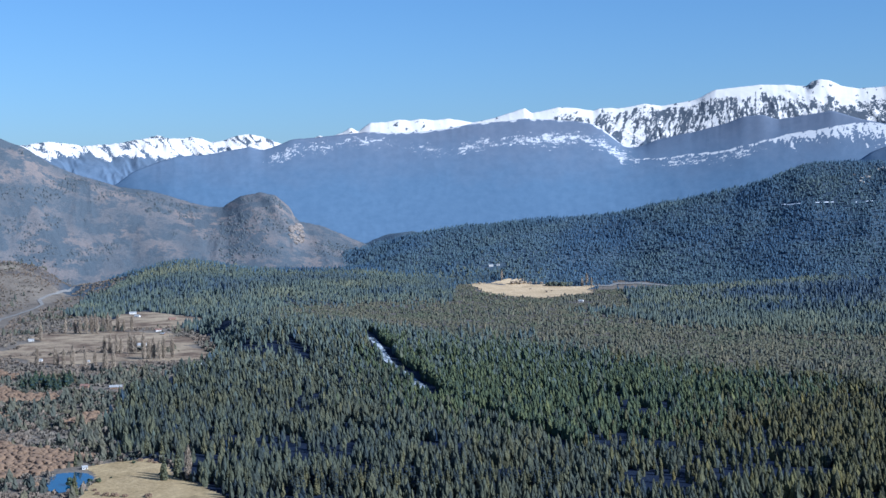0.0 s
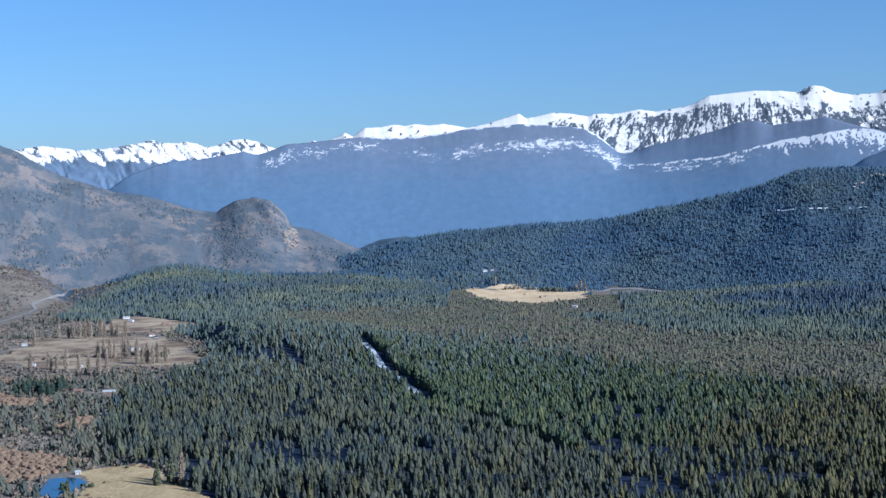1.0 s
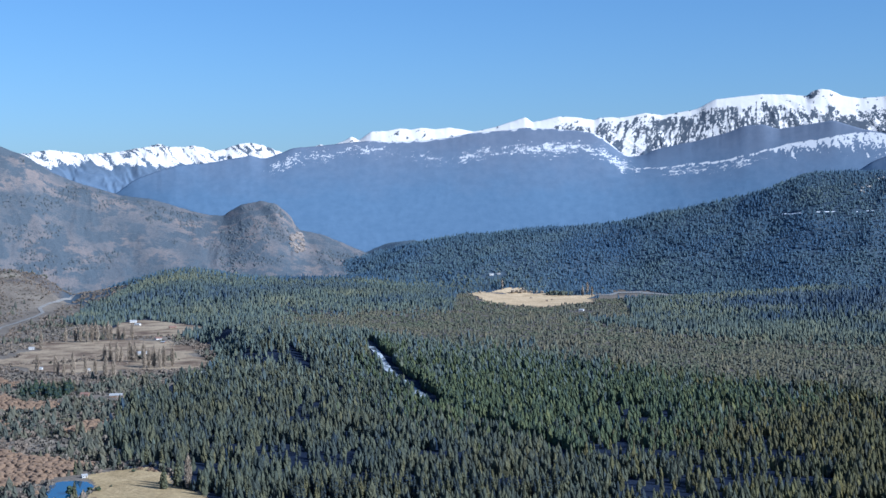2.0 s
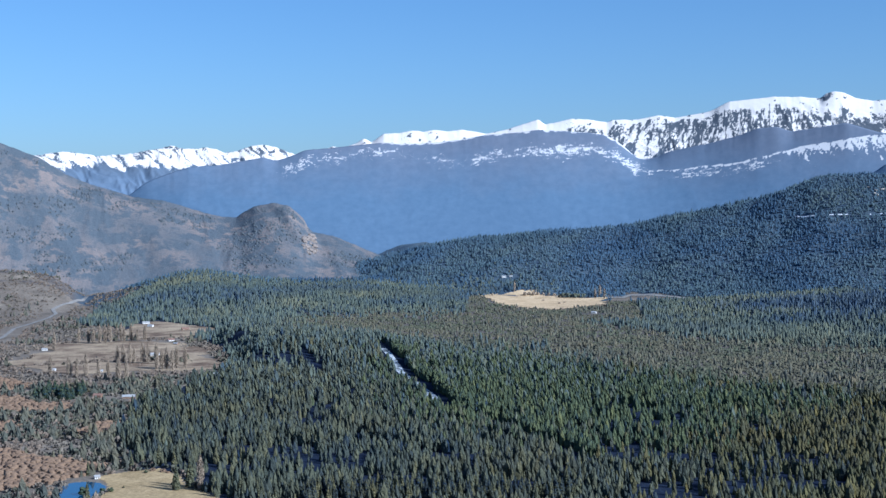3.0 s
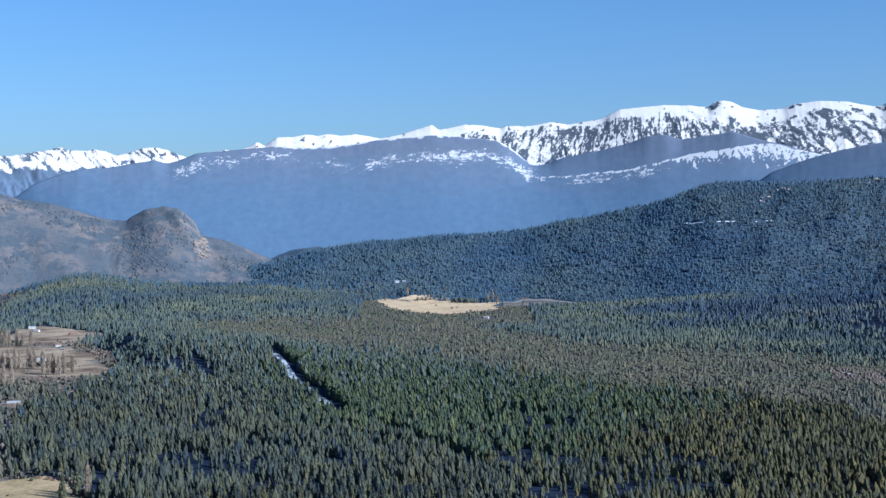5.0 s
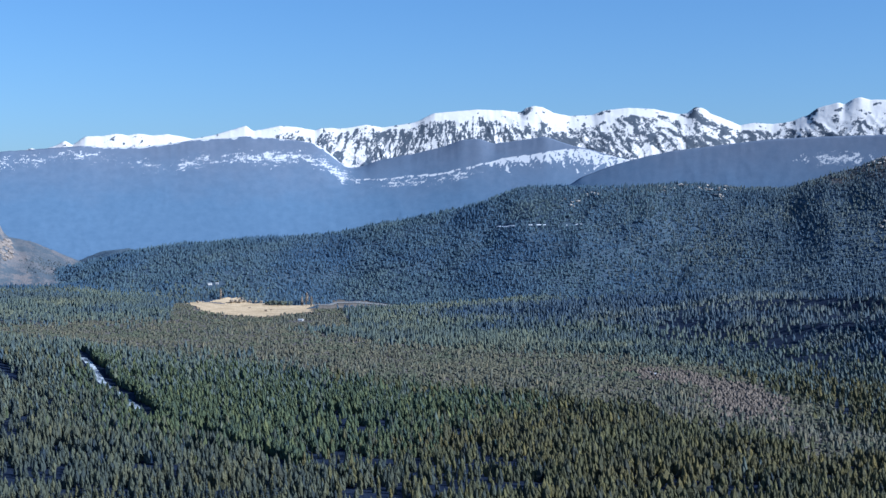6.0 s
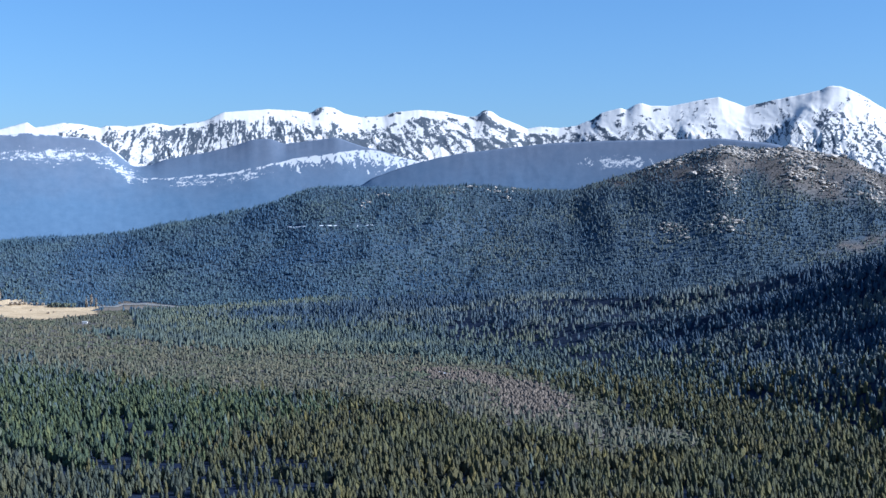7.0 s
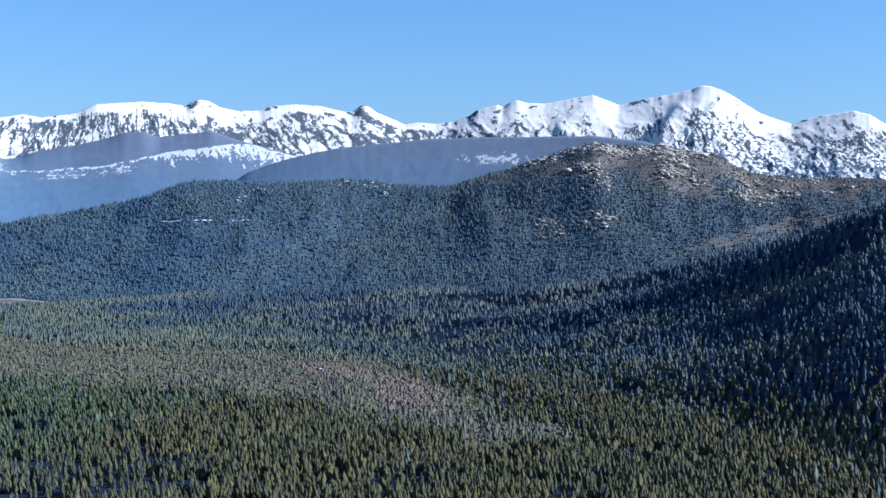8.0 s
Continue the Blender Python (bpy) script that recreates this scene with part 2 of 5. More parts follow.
def ridged(x, y, size, octaves=5, seed=0, gain=0.55):
    """Sharp-crested noise between 0 and 1."""
    x, y = np.asarray(x, float) / size, np.asarray(y, float) / size
    out, amp, total = 0.0, 1.0, 0.0
    for k in range(octaves):
        out = out + amp * (1 - np.abs(2 * value_noise(x, y, seed + k) - 1)) ** 2
        total += amp
        x, y, amp = x * 2.07 + 5.3, y * 2.07 + 11.9, amp * gain
    return out / total


def swirl(x, y, seed):
    """Gradient noise between about -1 and 1."""
    ix, iy = np.floor(x), np.floor(y)
    fx, fy = x - ix, y - iy
    wx, wy = fx * fx * fx * (fx * (fx * 6 - 15) + 10), fy * fy * fy * (fy * (fy * 6 - 15) + 10)
    corner = []
    for dx, dy in ((0, 0), (1, 0), (0, 1), (1, 1)):
        g = 2 * math.pi * hashed(ix + dx, iy + dy, seed)
        corner.append(np.cos(g) * (fx - dx) + np.sin(g) * (fy - dy))
    low_, high_ = corner[0] + (corner[1] - corner[0]) * wx, corner[2] + (corner[3] - corner[2]) * wx
    return 1.5 * (low_ + (high_ - low_) * wy)


def flow(x, y, size, octaves=4, seed=0, gain=0.5, sharp=False):
    """Layered gradient noise, each layer turned against the last; sharp: thin crests between 0 and 1."""
    x, y = np.asarray(x, float) / size, np.asarray(y, float) / size
    out, amp, total = 0.0, 1.0, 0.0
    for k in range(octaves):
        n = swirl(x, y, seed + k)
        out = out + amp * ((1 - np.minimum(1, np.abs(n) * 1.35)) ** 2 if sharp else n)
        total += amp
        x, y, amp = 1.86 * x + 0.78 * y + 17.1, -0.78 * x + 1.86 * y - 9.7, amp * gain
    return out / total


def ease(u):
    u = np.clip(u, 0, 1)
    return u * u * (3 - 2 * u)


def polar(x, y):
    return np.degrees(np.arctan2(x, y)), np.hypot(x, y)


def along(bearing, pairs, soft=0.35, taps=3):
    """A smooth curve through (bearing, value) pairs."""
    p = np.array(pairs, float)
    return sum(np.interp(bearing + o, p[:, 0], p[:, 1]) for o in np.linspace(-soft, soft, taps)) / taps


# ---- the lie of the land: bearing in degrees from straight ahead, heights in metres over the valley floor ----
WOODED_RIDGE = [(-9, 0), (-6, 35), (-4.3, 60), (-2, 104), (0.4, 131), (2.7, 145), (5, 154), (7, 165), (9.5, 202), (11.7, 230), (12.8, 251),
                (13.7, 278), (14.6, 301), (16, 303), (18.8, 298), (20.6, 306), (23, 298), (25.2, 292), (26.4, 321), (28.5, 371), (30.3, 408),
                (30.95, 424), (31.6, 421), (32.1, 412), (33.2, 419), (33.9, 418), (34.4, 408), (35.7, 397), (36.4, 375), (36.9, 351), (37.5, 339), (38.8, 331), (42.4, 325), (50, 310)]
# Beyond about 43 degrees the spur is unseen, added partly to cast shade.
SPUR_TOP = [(6, 0), (9.5, 12), (14, 32), (18.4, 44), (23, 57), (27.6, 76), (31, 97), (34.4, 127), (37.3, 162), (38.8, 180), (40.1, 197), (41.4, 218), (42.4, 232), (44, 245), (48, 260), (55, 230), (65, 160), (80, 0)]
SPUR_RANGE = [(6, 3100), (14, 2950), (18.4, 2900), (23, 2780), (27.6, 2600), (31, 2480), (34.4, 2350), (37.3, 2250), (40.1, 2180), (42.4, 2120), (48, 2000), (55, 1850), (80, 1700)]
SPUR_FOOT = [(6, 2700), (14, 2500), (18.4, 2430), (23, 2200), (27.6, 1910), (31, 1690), (34.4, 1500), (38, 1340), (40.1, 1270), (42.4, 1200), (48, 1080), (55, 960), (80, 800)]
RIDGE_FOOT = [(-6, 3300), (0, 3250), (7, 3250), (10, 3150), (14, 3050), (50, 3000)]
KNOLL = [(-22, 0), (-16, 0), (-14.6, 9), (-13.4, 21), (-12.4, 42), (-11.3, 59), (-10.6, 69), (-10, 66), (-9.1, 59), (-8.4, 51), (-7.5, 43), (-6.3, 40), (-4.5, 40), (-3, 38), (0, 20), (4, 0)]
LOW_HILL = [(-40, 90), (-17.5, 78), (-16.7, 74), (-16, 60), (-15.4, 35), (-15, 0)]
CRAG_MOUNTAIN = [(-26, 460), (-22, 455), (-19, 440), (-18.24, 420), (-17.6, 401), (-16.56, 372), (-16.1, 351), (-15.5, 323), (-14.6, 296), (-13.5, 272), (-12.9, 259), (-11.8, 249), (-11.1, 235), (-10.2, 214), (-9.5, 202),
                 (-8.9, 199), (-8.65, 213), (-8.2, 231), (-7.4, 241), (-6.8, 232), (-6.4, 209), (-6.2, 194), (-6.05, 172), (-5.85, 155), (-5, 143), (-4.1, 116), (-3.4, 94), (-2.95, 82), (-2.2, 55), (-1.4, 20)]


def land(x, y):
    """The height of the ground."""
    x, y = np.asarray(x, float), np.asarray(y, float)
    a, r = polar(x, y)
    base = 2.5 * fbm(x, y, 420, 3, 3) + 90 * ease((r - 3900) / 600)
    rough_ = fbm(x, y, 170, 5, 7)
    top = along(a, WOODED_RIDGE)
    begin = along(a, RIDGE_FOOT)
    u = (r - begin) / (3900 - begin)
    ridge = top * np.where(u < 1, 0.45 * np.clip(u, 0, 1) ** 1.3 + 0.55 * ease(u), 1 - 0.5 * ease((u - 1) / 0.6)) + (rough_ * 18 + 34 * (ridged(0.9 * x - 0.5 * y, 0.35 * y + 0.2 * x, 330, 3, 87) - 0.5)) * ease(u * 1.5) * (1 - 0.75 * np.exp(-((u - 1) / 0.12) ** 2)) * ease(top / 80)
    crest, reach, foot = along(a, SPUR_TOP), along(a, SPUR_RANGE), along(a, SPUR_FOOT)
    v = (r - foot) / (reach - foot)
    spur = crest * np.where(v < 1, 1 - (1 - np.clip(v, 0, 1)) ** 1.12, 1 - 0.6 * ease((v - 1) / 0.8)) + (rough_ * 8 + 36 * (ridged(0.9 * x + 0.45 * y, 0.3 * y - 0.3 * x, 280, 3, 77) - 0.6)) * ease(v * 1.5) * ease(crest / 60) * (1 - 0.6 * np.exp(-((v - 1) / 0.2) ** 2))
    w = (r - 2650) / 850
    knoll = along(a, KNOLL) * np.where(w < 1, ease(w), 1 - ease((w - 1) / 0.35))
    q = (r - 3000) / 480
    low = along(a, LOW_HILL) * np.where(q < 1, ease(q), 1 - ease((q - 1) / 0.8)) * (1 + 0.15 * rough_)
    e = x - np.interp(y, [1700, 1848, 2038, 2200, 2333, 2480, 2600], [-310, -296, -322, -382, -402, -396, -415])
    bank = 22 * ease((y - 1780) / 150) * ease((2560 - y) / 200) * ease(e / 42) * (1 - ease((e - 60) / 380))
    high = np.maximum(np.maximum(ridge, spur), np.maximum(knoll, low))
    return base + np.maximum(high, bank)


def grid_mesh(name, xs, ys, zs, mat, values=None, wrap=False):
    """One sheet from arrays of rows and columns of places."""
    rows, cols = xs.shape
    me = bpy.data.meshes.new(name)
    co = np.stack([xs, ys, zs], -1).reshape(-1, 3)
    i, j = np.meshgrid(np.arange(rows - 1), np.arange(cols if wrap else cols - 1), indexing="ij")
    j2 = (j + 1) % cols
    quads = np.stack([i * cols + j, (i + 1) * cols + j, (i + 1) * cols + j2, i * cols + j2], -1).reshape(-1, 4)
    fill_mesh(me, co, quads, values)
    me.materials.append(mat)
    return new(name, me)


def fill_mesh(me, co, faces, values=None):
    n = faces.shape[1]
    me.vertices.add(len(co))
    me.vertices.foreach_set("co", np.ascontiguousarray(co, dtype=np.float32).ravel())
    me.loops.add(faces.size)
    me.loops.foreach_set("vertex_index", np.ascontiguousarray(faces, dtype=np.int32).ravel())
    me.polygons.add(len(faces))
    me.polygons.foreach_set("loop_start", np.arange(0, faces.size, n, dtype=np.int32))
    for key, v in (values or {}).items():
        me.attributes.new(key, "FLOAT", "POINT").data.foreach_set("value", np.ascontiguousarray(v, dtype=np.float32).ravel())
    me.update(calc_edges=True)
    me.validate()


def inside(x, y, corners):
    """True where a place lies inside a plan outline."""
    c = np.array(corners, float)
    hit = np.zeros(np.shape(x), bool)
    for (x1, y1), (x2, y2) in zip(c, np.roll(c, -1, 0)):
        cross = ((y1 > y) != (y2 > y)) & (x < (x2 - x1) * (y - y1) / (y2 - y1 + 1e-9) + x1)
        hit ^= cross
    return hit


def near_line(x, y, pts):
    """The distance to a line of points."""
    best = np.full(np.shape(x), 1e9)
    for (x1, y1), (x2, y2) in zip(pts, pts[1:]):
        dx, dy = x2 - x1, y2 - y1
        t = np.clip(((x - x1) * dx + (y - y1) * dy) / (dx * dx + dy * dy), 0, 1)
        best = np.minimum(best, np.hypot(x - x1 - t * dx, y - y1 - t * dy))
    return best


def wobble(x, y, size=90.0, amount=45.0):
    return x + amount * fbm(x, y, size, 3, 11), y + amount * fbm(x, y, size, 3, 13)


def bare_top(x, y):
    """How bare the rocky hilltop lies."""
    a, r = polar(x, y)
    return ease((land(x, y) - 268 - 85 * fbm(x, y, 130, 4, 17)) / 50) * ease((a - 25) / 2.5) + 0.9 * ease((land(x, y) - 265 - 60 * fbm(x, y, 90, 4, 19)) / 40) * ease((a - 36) / 2)


VERGE = [(10, 2680), (350, 2600), (400, 3150), (330, 3240), (120, 3330), (30, 3250)]
SCRUB = [(-330, 2844), (16, 2875), (238, 2761), (373, 2300), (640, 2080), (760, 1850), (720, 1600), (690, 1200), (640, 1050), (540, 1080), (510, 1350), (465, 1476),
         (274, 1642), (164, 1909), (11, 2087), (-118, 2146), (-193, 2109), (-320, 2400)]


BARE_RIDGE = [(1955, 2784), (2062, 2773), (2146, 2785), (2209, 2789), (2253, 2800), (2296, 2769), (2319, 2742), (2390, 2700)]


def ridge_clear(x, y):
    """How open the sunlit brow above the shaded woods lies."""
    return ease((20 + 16 * fbm(x, y, 60, 3, 91) - near_line(x, y, BARE_RIDGE)) / 14)


def bareness(x, y):
    a, r = polar(x, y)
    low_hill = ease((-14.9 - a) / 0.6) * ease((r - 2950) / 100)
    return np.clip(np.maximum(np.maximum(np.maximum(bare_top(x, y), ridge_clear(x, y)), (inside(*wobble(x, y), SCRUB) | inside(x, y, VERGE)) * 1.0), low_hill), 0, 1)


# ---- ground ----
bear = np.concatenate([np.arange(-20, 45, 0.22), np.arange(45, 340, 4.0)])
ring = np.concatenate([np.linspace(0, 850, 12)[:-1], 850 * np.exp(np.linspace(0, math.log(4400 / 850), 140)), [4650, 4940]])
B, Rr = np.meshgrid(np.radians(bear), ring)
GX, GY = Rr * np.sin(B), Rr * np.cos(B)
ground = grid_mesh("ground", GX, GY, land(GX, GY), shaded_floor, {"bare": bareness(GX.ravel(), GY.ravel()), "far": ease((Rr.ravel() - 2500) / 700)}, wrap=True)
tagged(ground, "valley floor and hillsides: brown heath, shade painted navy under the woods", "ground", kind="structure")

# ---- mountains ----
def mountain(name, label, span, rows, crest, reach, foot, base_z, mat, gully, size, seed, power=1.0, jag=3.0, soft=0.1, cover=None, spurs=(), lean=0.0, fall=0.45, blend=1.1, smooth=0.14):
    """A mountain or range: crest line by bearing, flanks cut by gullies, and a value that says where snow lies."""
    u = np.concatenate([np.linspace(0.02, 1, rows) ** (1 / power), 1 + np.linspace(0, 1, 6)[1:]])
    line_b = np.arange(*span)
    bb, uu = np.meshgrid(line_b, u)
    far = along(bb, reach, 0.6)
    v, over = np.minimum(uu, 1), np.maximum(uu - 1, 0)
    rr = foot + (far - foot) * v + 45 * over
    s = np.radians(bb) * 4500.0
    top = along(bb, crest, soft) + jag * flow(s, 0 * s, 26, 4, seed + 5, 0.65)
    wide = np.broadcast_to(along(line_b, list(zip(line_b, along(line_b, crest, blend, 15))), 0.6 * blend, 9), bb.shape)
    hgt = np.maximum(wide + (top - wide) * v ** 9 - base_z, 0)
    z = base_z + hgt * v ** power
    line_ = s + lean * z + 0.9 * size * flow(s, z * 0.8, size * 1.7, 3, seed + 9)
    ribs = flow(line_, z * fall, size, 4, seed, 0.5, True)
    thin = flow(line_ + 0.3 * size * flow(s, z, size * 0.5, 3, seed + 11), z * fall, size * 0.3, 4, seed + 3, 0.5, True)
    room = ease(v * 4) * np.clip((1.0 - v) / smooth, 0.03, 1) * np.minimum(1, hgt / 120)
    z = z + gully * (0.8 * (ribs - 0.4) + 0.2 * (thin - 0.4)) * room
    for b0, z0, b1, z1, high, broad in spurs:
        x0, x1 = math.radians(b0) * 4500, math.radians(b1) * 4500
        t = np.clip(((s - x0) * (x1 - x0) + (z - z0) * (z1 - z0)) / ((x1 - x0) ** 2 + (z1 - z0) ** 2), 0, 1)
        side = s - x0 - t * (x1 - x0)
        z = z + high * np.exp(-(np.hypot(side, z - z0 - t * (z1 - z0)) / np.where(side < 0, 0.5 * broad, broad)) ** 2) * room
    z = z - 40 * over
    snow = np.clip(0.5 + 0.5 * cover(bb, s, z, top - z, ribs, seed), 0, 1) if cover else 0 * z
    ob = grid_mesh(name, rr * np.sin(np.radians(bb)), rr * np.cos(np.radians(bb)), z, mat, {"snow": snow})
    return tagged(ob, label, "mountain", kind="structure")


def streaks(s, z, lean, size, seed, long=0.35):
    """Crooked dark ribs running down a slope: high on the ribs, low between them."""
    w = s + lean * z + 0.55 * size * flow(s, z * 0.7, size * 1.3, 3, seed)
    return flow(w, z * long + 0.3 * size * flow(s, z, size * 2.2, 2, seed + 1), size, 3, seed + 2, 0.55, True)


def high_snow(bb, s, z, d, ribs, seed):
    """Smooth fields under the crest, then snow between ribs of rock."""
    lean = along(bb, [(-8, 0.2), (5, -0.5), (10, -0.35), (13, 0.4), (18, 0.7), (24, 0.5), (30, 0.3), (36, 0.9), (46, 0.9)], 1.5)
    deep = along(bb, [(-8, 60), (5, 45), (7, 14), (10, 16), (11.3, 42), (14.5, 55), (16.5, 75), (18.5, 48), (20, 26), (23, 22), (25, 34), (26.5, 60), (28, 95), (31, 120), (33, 110), (35.5, 130), (37, 75), (39, 46), (41, 44), (46, 40)], 0.8)
    share = along(bb, [(-8, 0.34), (5, 0.26), (7, 0.22), (11, 0.16), (15, 0.24), (18, 0.14), (23, 0.2), (26, 0.32), (31, 0.43), (35, 0.44), (37, 0.36), (46, 0.24)], 0.8)
    field = ease((deep * (0.8 + 0.75 * flow(s, z * 0.5, 85, 3, seed + 31)) - d) / (0.45 * deep) + 0.4)
    rock_ = 0.46 * streaks(s, z, lean, 34, seed + 41) + 0.32 * streaks(s, z, lean, 15, seed + 51, 0.5) + 0.22 * streaks(s, z, lean, 8.5, seed + 55, 0.6)
    blot = flow(s, z * 1.2, 60, 4, seed + 61)
    tors = ease((flow(s, z * 1.4, 26, 4, seed + 71, 0.6) - 0.12) / 0.25) * ease((flow(s, z, 120, 2, seed + 73) + 0.15) / 0.3)
    crags = sum(much * np.exp(-((bb - b0) / w) ** 2) * ease((high - d) / (0.5 * high)) for b0, w, high, much in HORNS)
    broken = ease((bb - 34.5) / 1.5) * ease((d - 70) / 50)
    return broken * (1.7 * flow(s + 0.6 * z, z * 1.2, 10, 3, seed + 85, 0.6) - 0.02) + 0.06 + share + (0.56 - share) * field + 2.5 * (0.35 - rock_) * (1 - 0.62 * field) + 0.32 * blot * (1 - 0.5 * field) - 0.95 * tors * field - 0.35 * (ribs - 0.4) - crags * (0.5 + 0.9 * flow(s, z * 0.6, 16, 3, seed + 81))


def far_snow(bb, s, z, d, ribs, seed):
    return 0.48 - ease((386 + 30 * flow(s, 0 * s, 90, 3, seed) - z) / 45) * 1.3 + 1.7 * (0.34 - streaks(s, z, 0.8, 30, seed + 41)) - 0.3 * (ribs - 0.4) + 0.3 * flow(s, z, 40, 3, seed + 3)


def flecks(s, z, seed, tilt=0.12):
    """Long thin drifts that follow the shelves of a slope."""
    zz = z + tilt * s + 9 * flow(s, z, 70, 3, seed)
    return 0.8 * flow(s * 0.36, zz * 1.8, 9.5, 3, seed + 1, 0.6) + 0.45 * flow(s * 0.6, z, 75, 3, seed + 2)


def west_snow(bb, s, z, d, ribs, seed):
    at = along(bb, [(-9, 40), (-7, 46), (-5, 36), (-3, 30), (-1.2, 45), (0.5, 78), (5, 66), (7, 40)], 0.5)
    much = along(bb, [(-9, -0.6), (-7.6, -0.5), (-7, 0.07), (-5.4, -0.02), (-3, -0.02), (-2, -0.14), (0, -0.14), (1.5, -0.04), (4, 0.02), (6.5, 0.14), (8, 0.1)], 0.3)
    gate = np.exp(-((d - at) / 40) ** 2)
    rim = 0.5 * ease((7 + 6 * flow(s, 0 * s, 30, 3, seed) - d) / 4) * ease((bb + 4) / 1.5)
    left = np.maximum(-0.86 + 0.76 * gate + much * gate + 0.85 * flecks(s, z, seed + 91), 2 * rim - 0.8 + 0.5 * flow(s, z, 24, 3, seed + 95))
    return left + (mid_snow(bb, s, z, seed + 10) - left) * ease((bb - 7.4) / 1.2)


def mid_snow(bb, s, z, seed):
    lip = along(bb, [(9, 338), (10.2, 352), (11.4, 359), (12.6, 382), (13.6, 404), (14.7, 416), (16.1, 434), (16.8, 440), (17.9, 420), (19.3, 396)], 0.2) + 9 * flow(s, 0 * s, 60, 4, seed + 3)
    drop = along(bb, [(9, 4), (12.6, 7), (13.3, 14), (13.9, 52), (15, 40), (17, 74), (19, 66), (20, 50)], 0.25)
    below = lip - z
    drips = 1.35 - below / drop
    hang = drips - 2.0 * streaks(s, z, 0.35, 12, seed + 7, 0.22)
    hang = np.where(below < 0, 0.4 + below / 5, hang)
    return np.maximum(hang, -0.84 + 0.62 * np.exp(-((below - 20) / 30) ** 2) + 0.8 * flecks(s, z, seed + 91, -0.15) - 0.5 * ease((bb - 12.5) / 2)) - 0.5 * ease((9 - bb) / 2)


def east_snow(bb, s, z, d, ribs, seed):
    gate = np.exp(-((bb - 26.9) / 2.2) ** 2) * np.exp(-((d - 74) / 42) ** 2)
    return -0.98 + 0.72 * gate + 0.25 * np.exp(-((d - 60) / 30) ** 2) + 0.9 * flecks(s, z, seed + 91, 0.1)


DOMES = [(-8, 330), (-6.7, 402), (-6.36, 421), (-5.2, 436), (-4.99, 445), (-4.7, 436), (-4.05, 454), (-3.72, 472), (-3.42, 457), (-2.92, 488), (-2.3, 489), (-1.77, 499), (-1.3, 493), (-0.84, 501),
         (-0.4, 494), (0.3, 500), (1.27, 485), (2.0, 497), (2.6, 513), (3.36, 533), (3.64, 515), (4.2, 524), (4.67, 534), (5.35, 531), (6.14, 520), (6.4, 528)]
PEAKS = [(7.4, 528), (8.2, 541), (8.9, 532), (10.2, 550), (10.98, 583), (12.7, 596), (13.8, 593), (14.5, 586), (14.72, 602), (15.05, 609), (15.4, 603), (15.84, 584), (16.5, 573), (17.4, 577), (17.87, 592), (18.8, 601), (19.8, 597),
         (20.84, 578), (21.18, 580), (21.5, 602), (21.8, 599), (22.1, 579), (22.7, 559), (23.25, 538), (23.8, 546), (24.6, 541), (25.2, 548)]
PEAKS += [(25.9, 570), (26.24, 593), (27.04, 610), (27.27, 603), (27.6, 622), (27.84, 627), (28.2, 618), (29, 616), (30.5, 641), (30.92, 645), (31.27, 635), (31.95, 612), (33, 633), (34.87, 664), (35.16, 678),
          (35.53, 678), (36, 664), (36.5, 642), (37, 613), (37.54, 584), (38.2, 563), (38.75, 547), (39.2, 560), (40, 575), (41.1, 590), (41.7, 578), (42.3, 545), (46, 520)]
HORNS = [(10.5, 0.2, 24, 0.7), (14.75, 0.2, 24, 1.0), (17.6, 0.18, 12, 0.7), (19.5, 0.3, 10, 0.6), (20.9, 0.15, 16, 0.8), (21.5, 0.22, 28, 1.1), (24.9, 0.35, 16, 0.8), (26.0, 0.4, 26, 0.9), (27.5, 0.18, 14, 1.0), (32.6, 0.55, 22, 0.9), (34.9, 0.1, 14, 0.9), (41.2, 0.3, 30, 0.7)]
FRONT_WEST = [(-16, 60), (-14.7, 154), (-13.3, 263), (-12.4, 318), (-11.3, 351), (-10.7, 365), (-9.5, 371), (-8.4, 387), (-7.8, 396), (-7.3, 384), (-6.8, 396), (-6.1, 419), (-5, 426), (-3.8, 437), (-2.9, 442), (-2.2, 437), (-0.85, 441),
              (0.3, 452), (1.2, 466), (2.6, 473), (3.3, 481), (4.2, 477), (5.35, 470), (6.1, 460), (6.6, 436), (7.1, 402), (7.4, 384), (7.8, 380), (8.2, 388), (8.6, 402), (9.3, 414), (10.1, 425), (11.4, 450), (12.1, 471),
              (12.85, 474), (13.4, 458), (14.5, 469), (15.5, 481), (15.9, 470), (16.5, 453), (17.4, 437), (18.3, 414), (19.3, 398), (21, 300), (23, 160)]
FRONT_EAST = [(13, 170), (14.5, 240), (16.1, 298), (17, 341), (18.35, 378), (19.3, 397), (20.6, 418), (22.9, 438), (24.3, 450), (26.4, 457), (31, 464), (33, 449), (34.2, 425), (35.2, 370), (36.2, 310), (38, 270), (46, 250)]
FAR_WEST = [(-24, 380), (-16.8, 410), (-15.5, 425), (-14.3, 410), (-13, 418), (-11.4, 445), (-11, 435), (-9.9, 438), (-9.2, 421), (-8, 450), (-7.4, 444), (-6.7, 420), (-4, 380)]

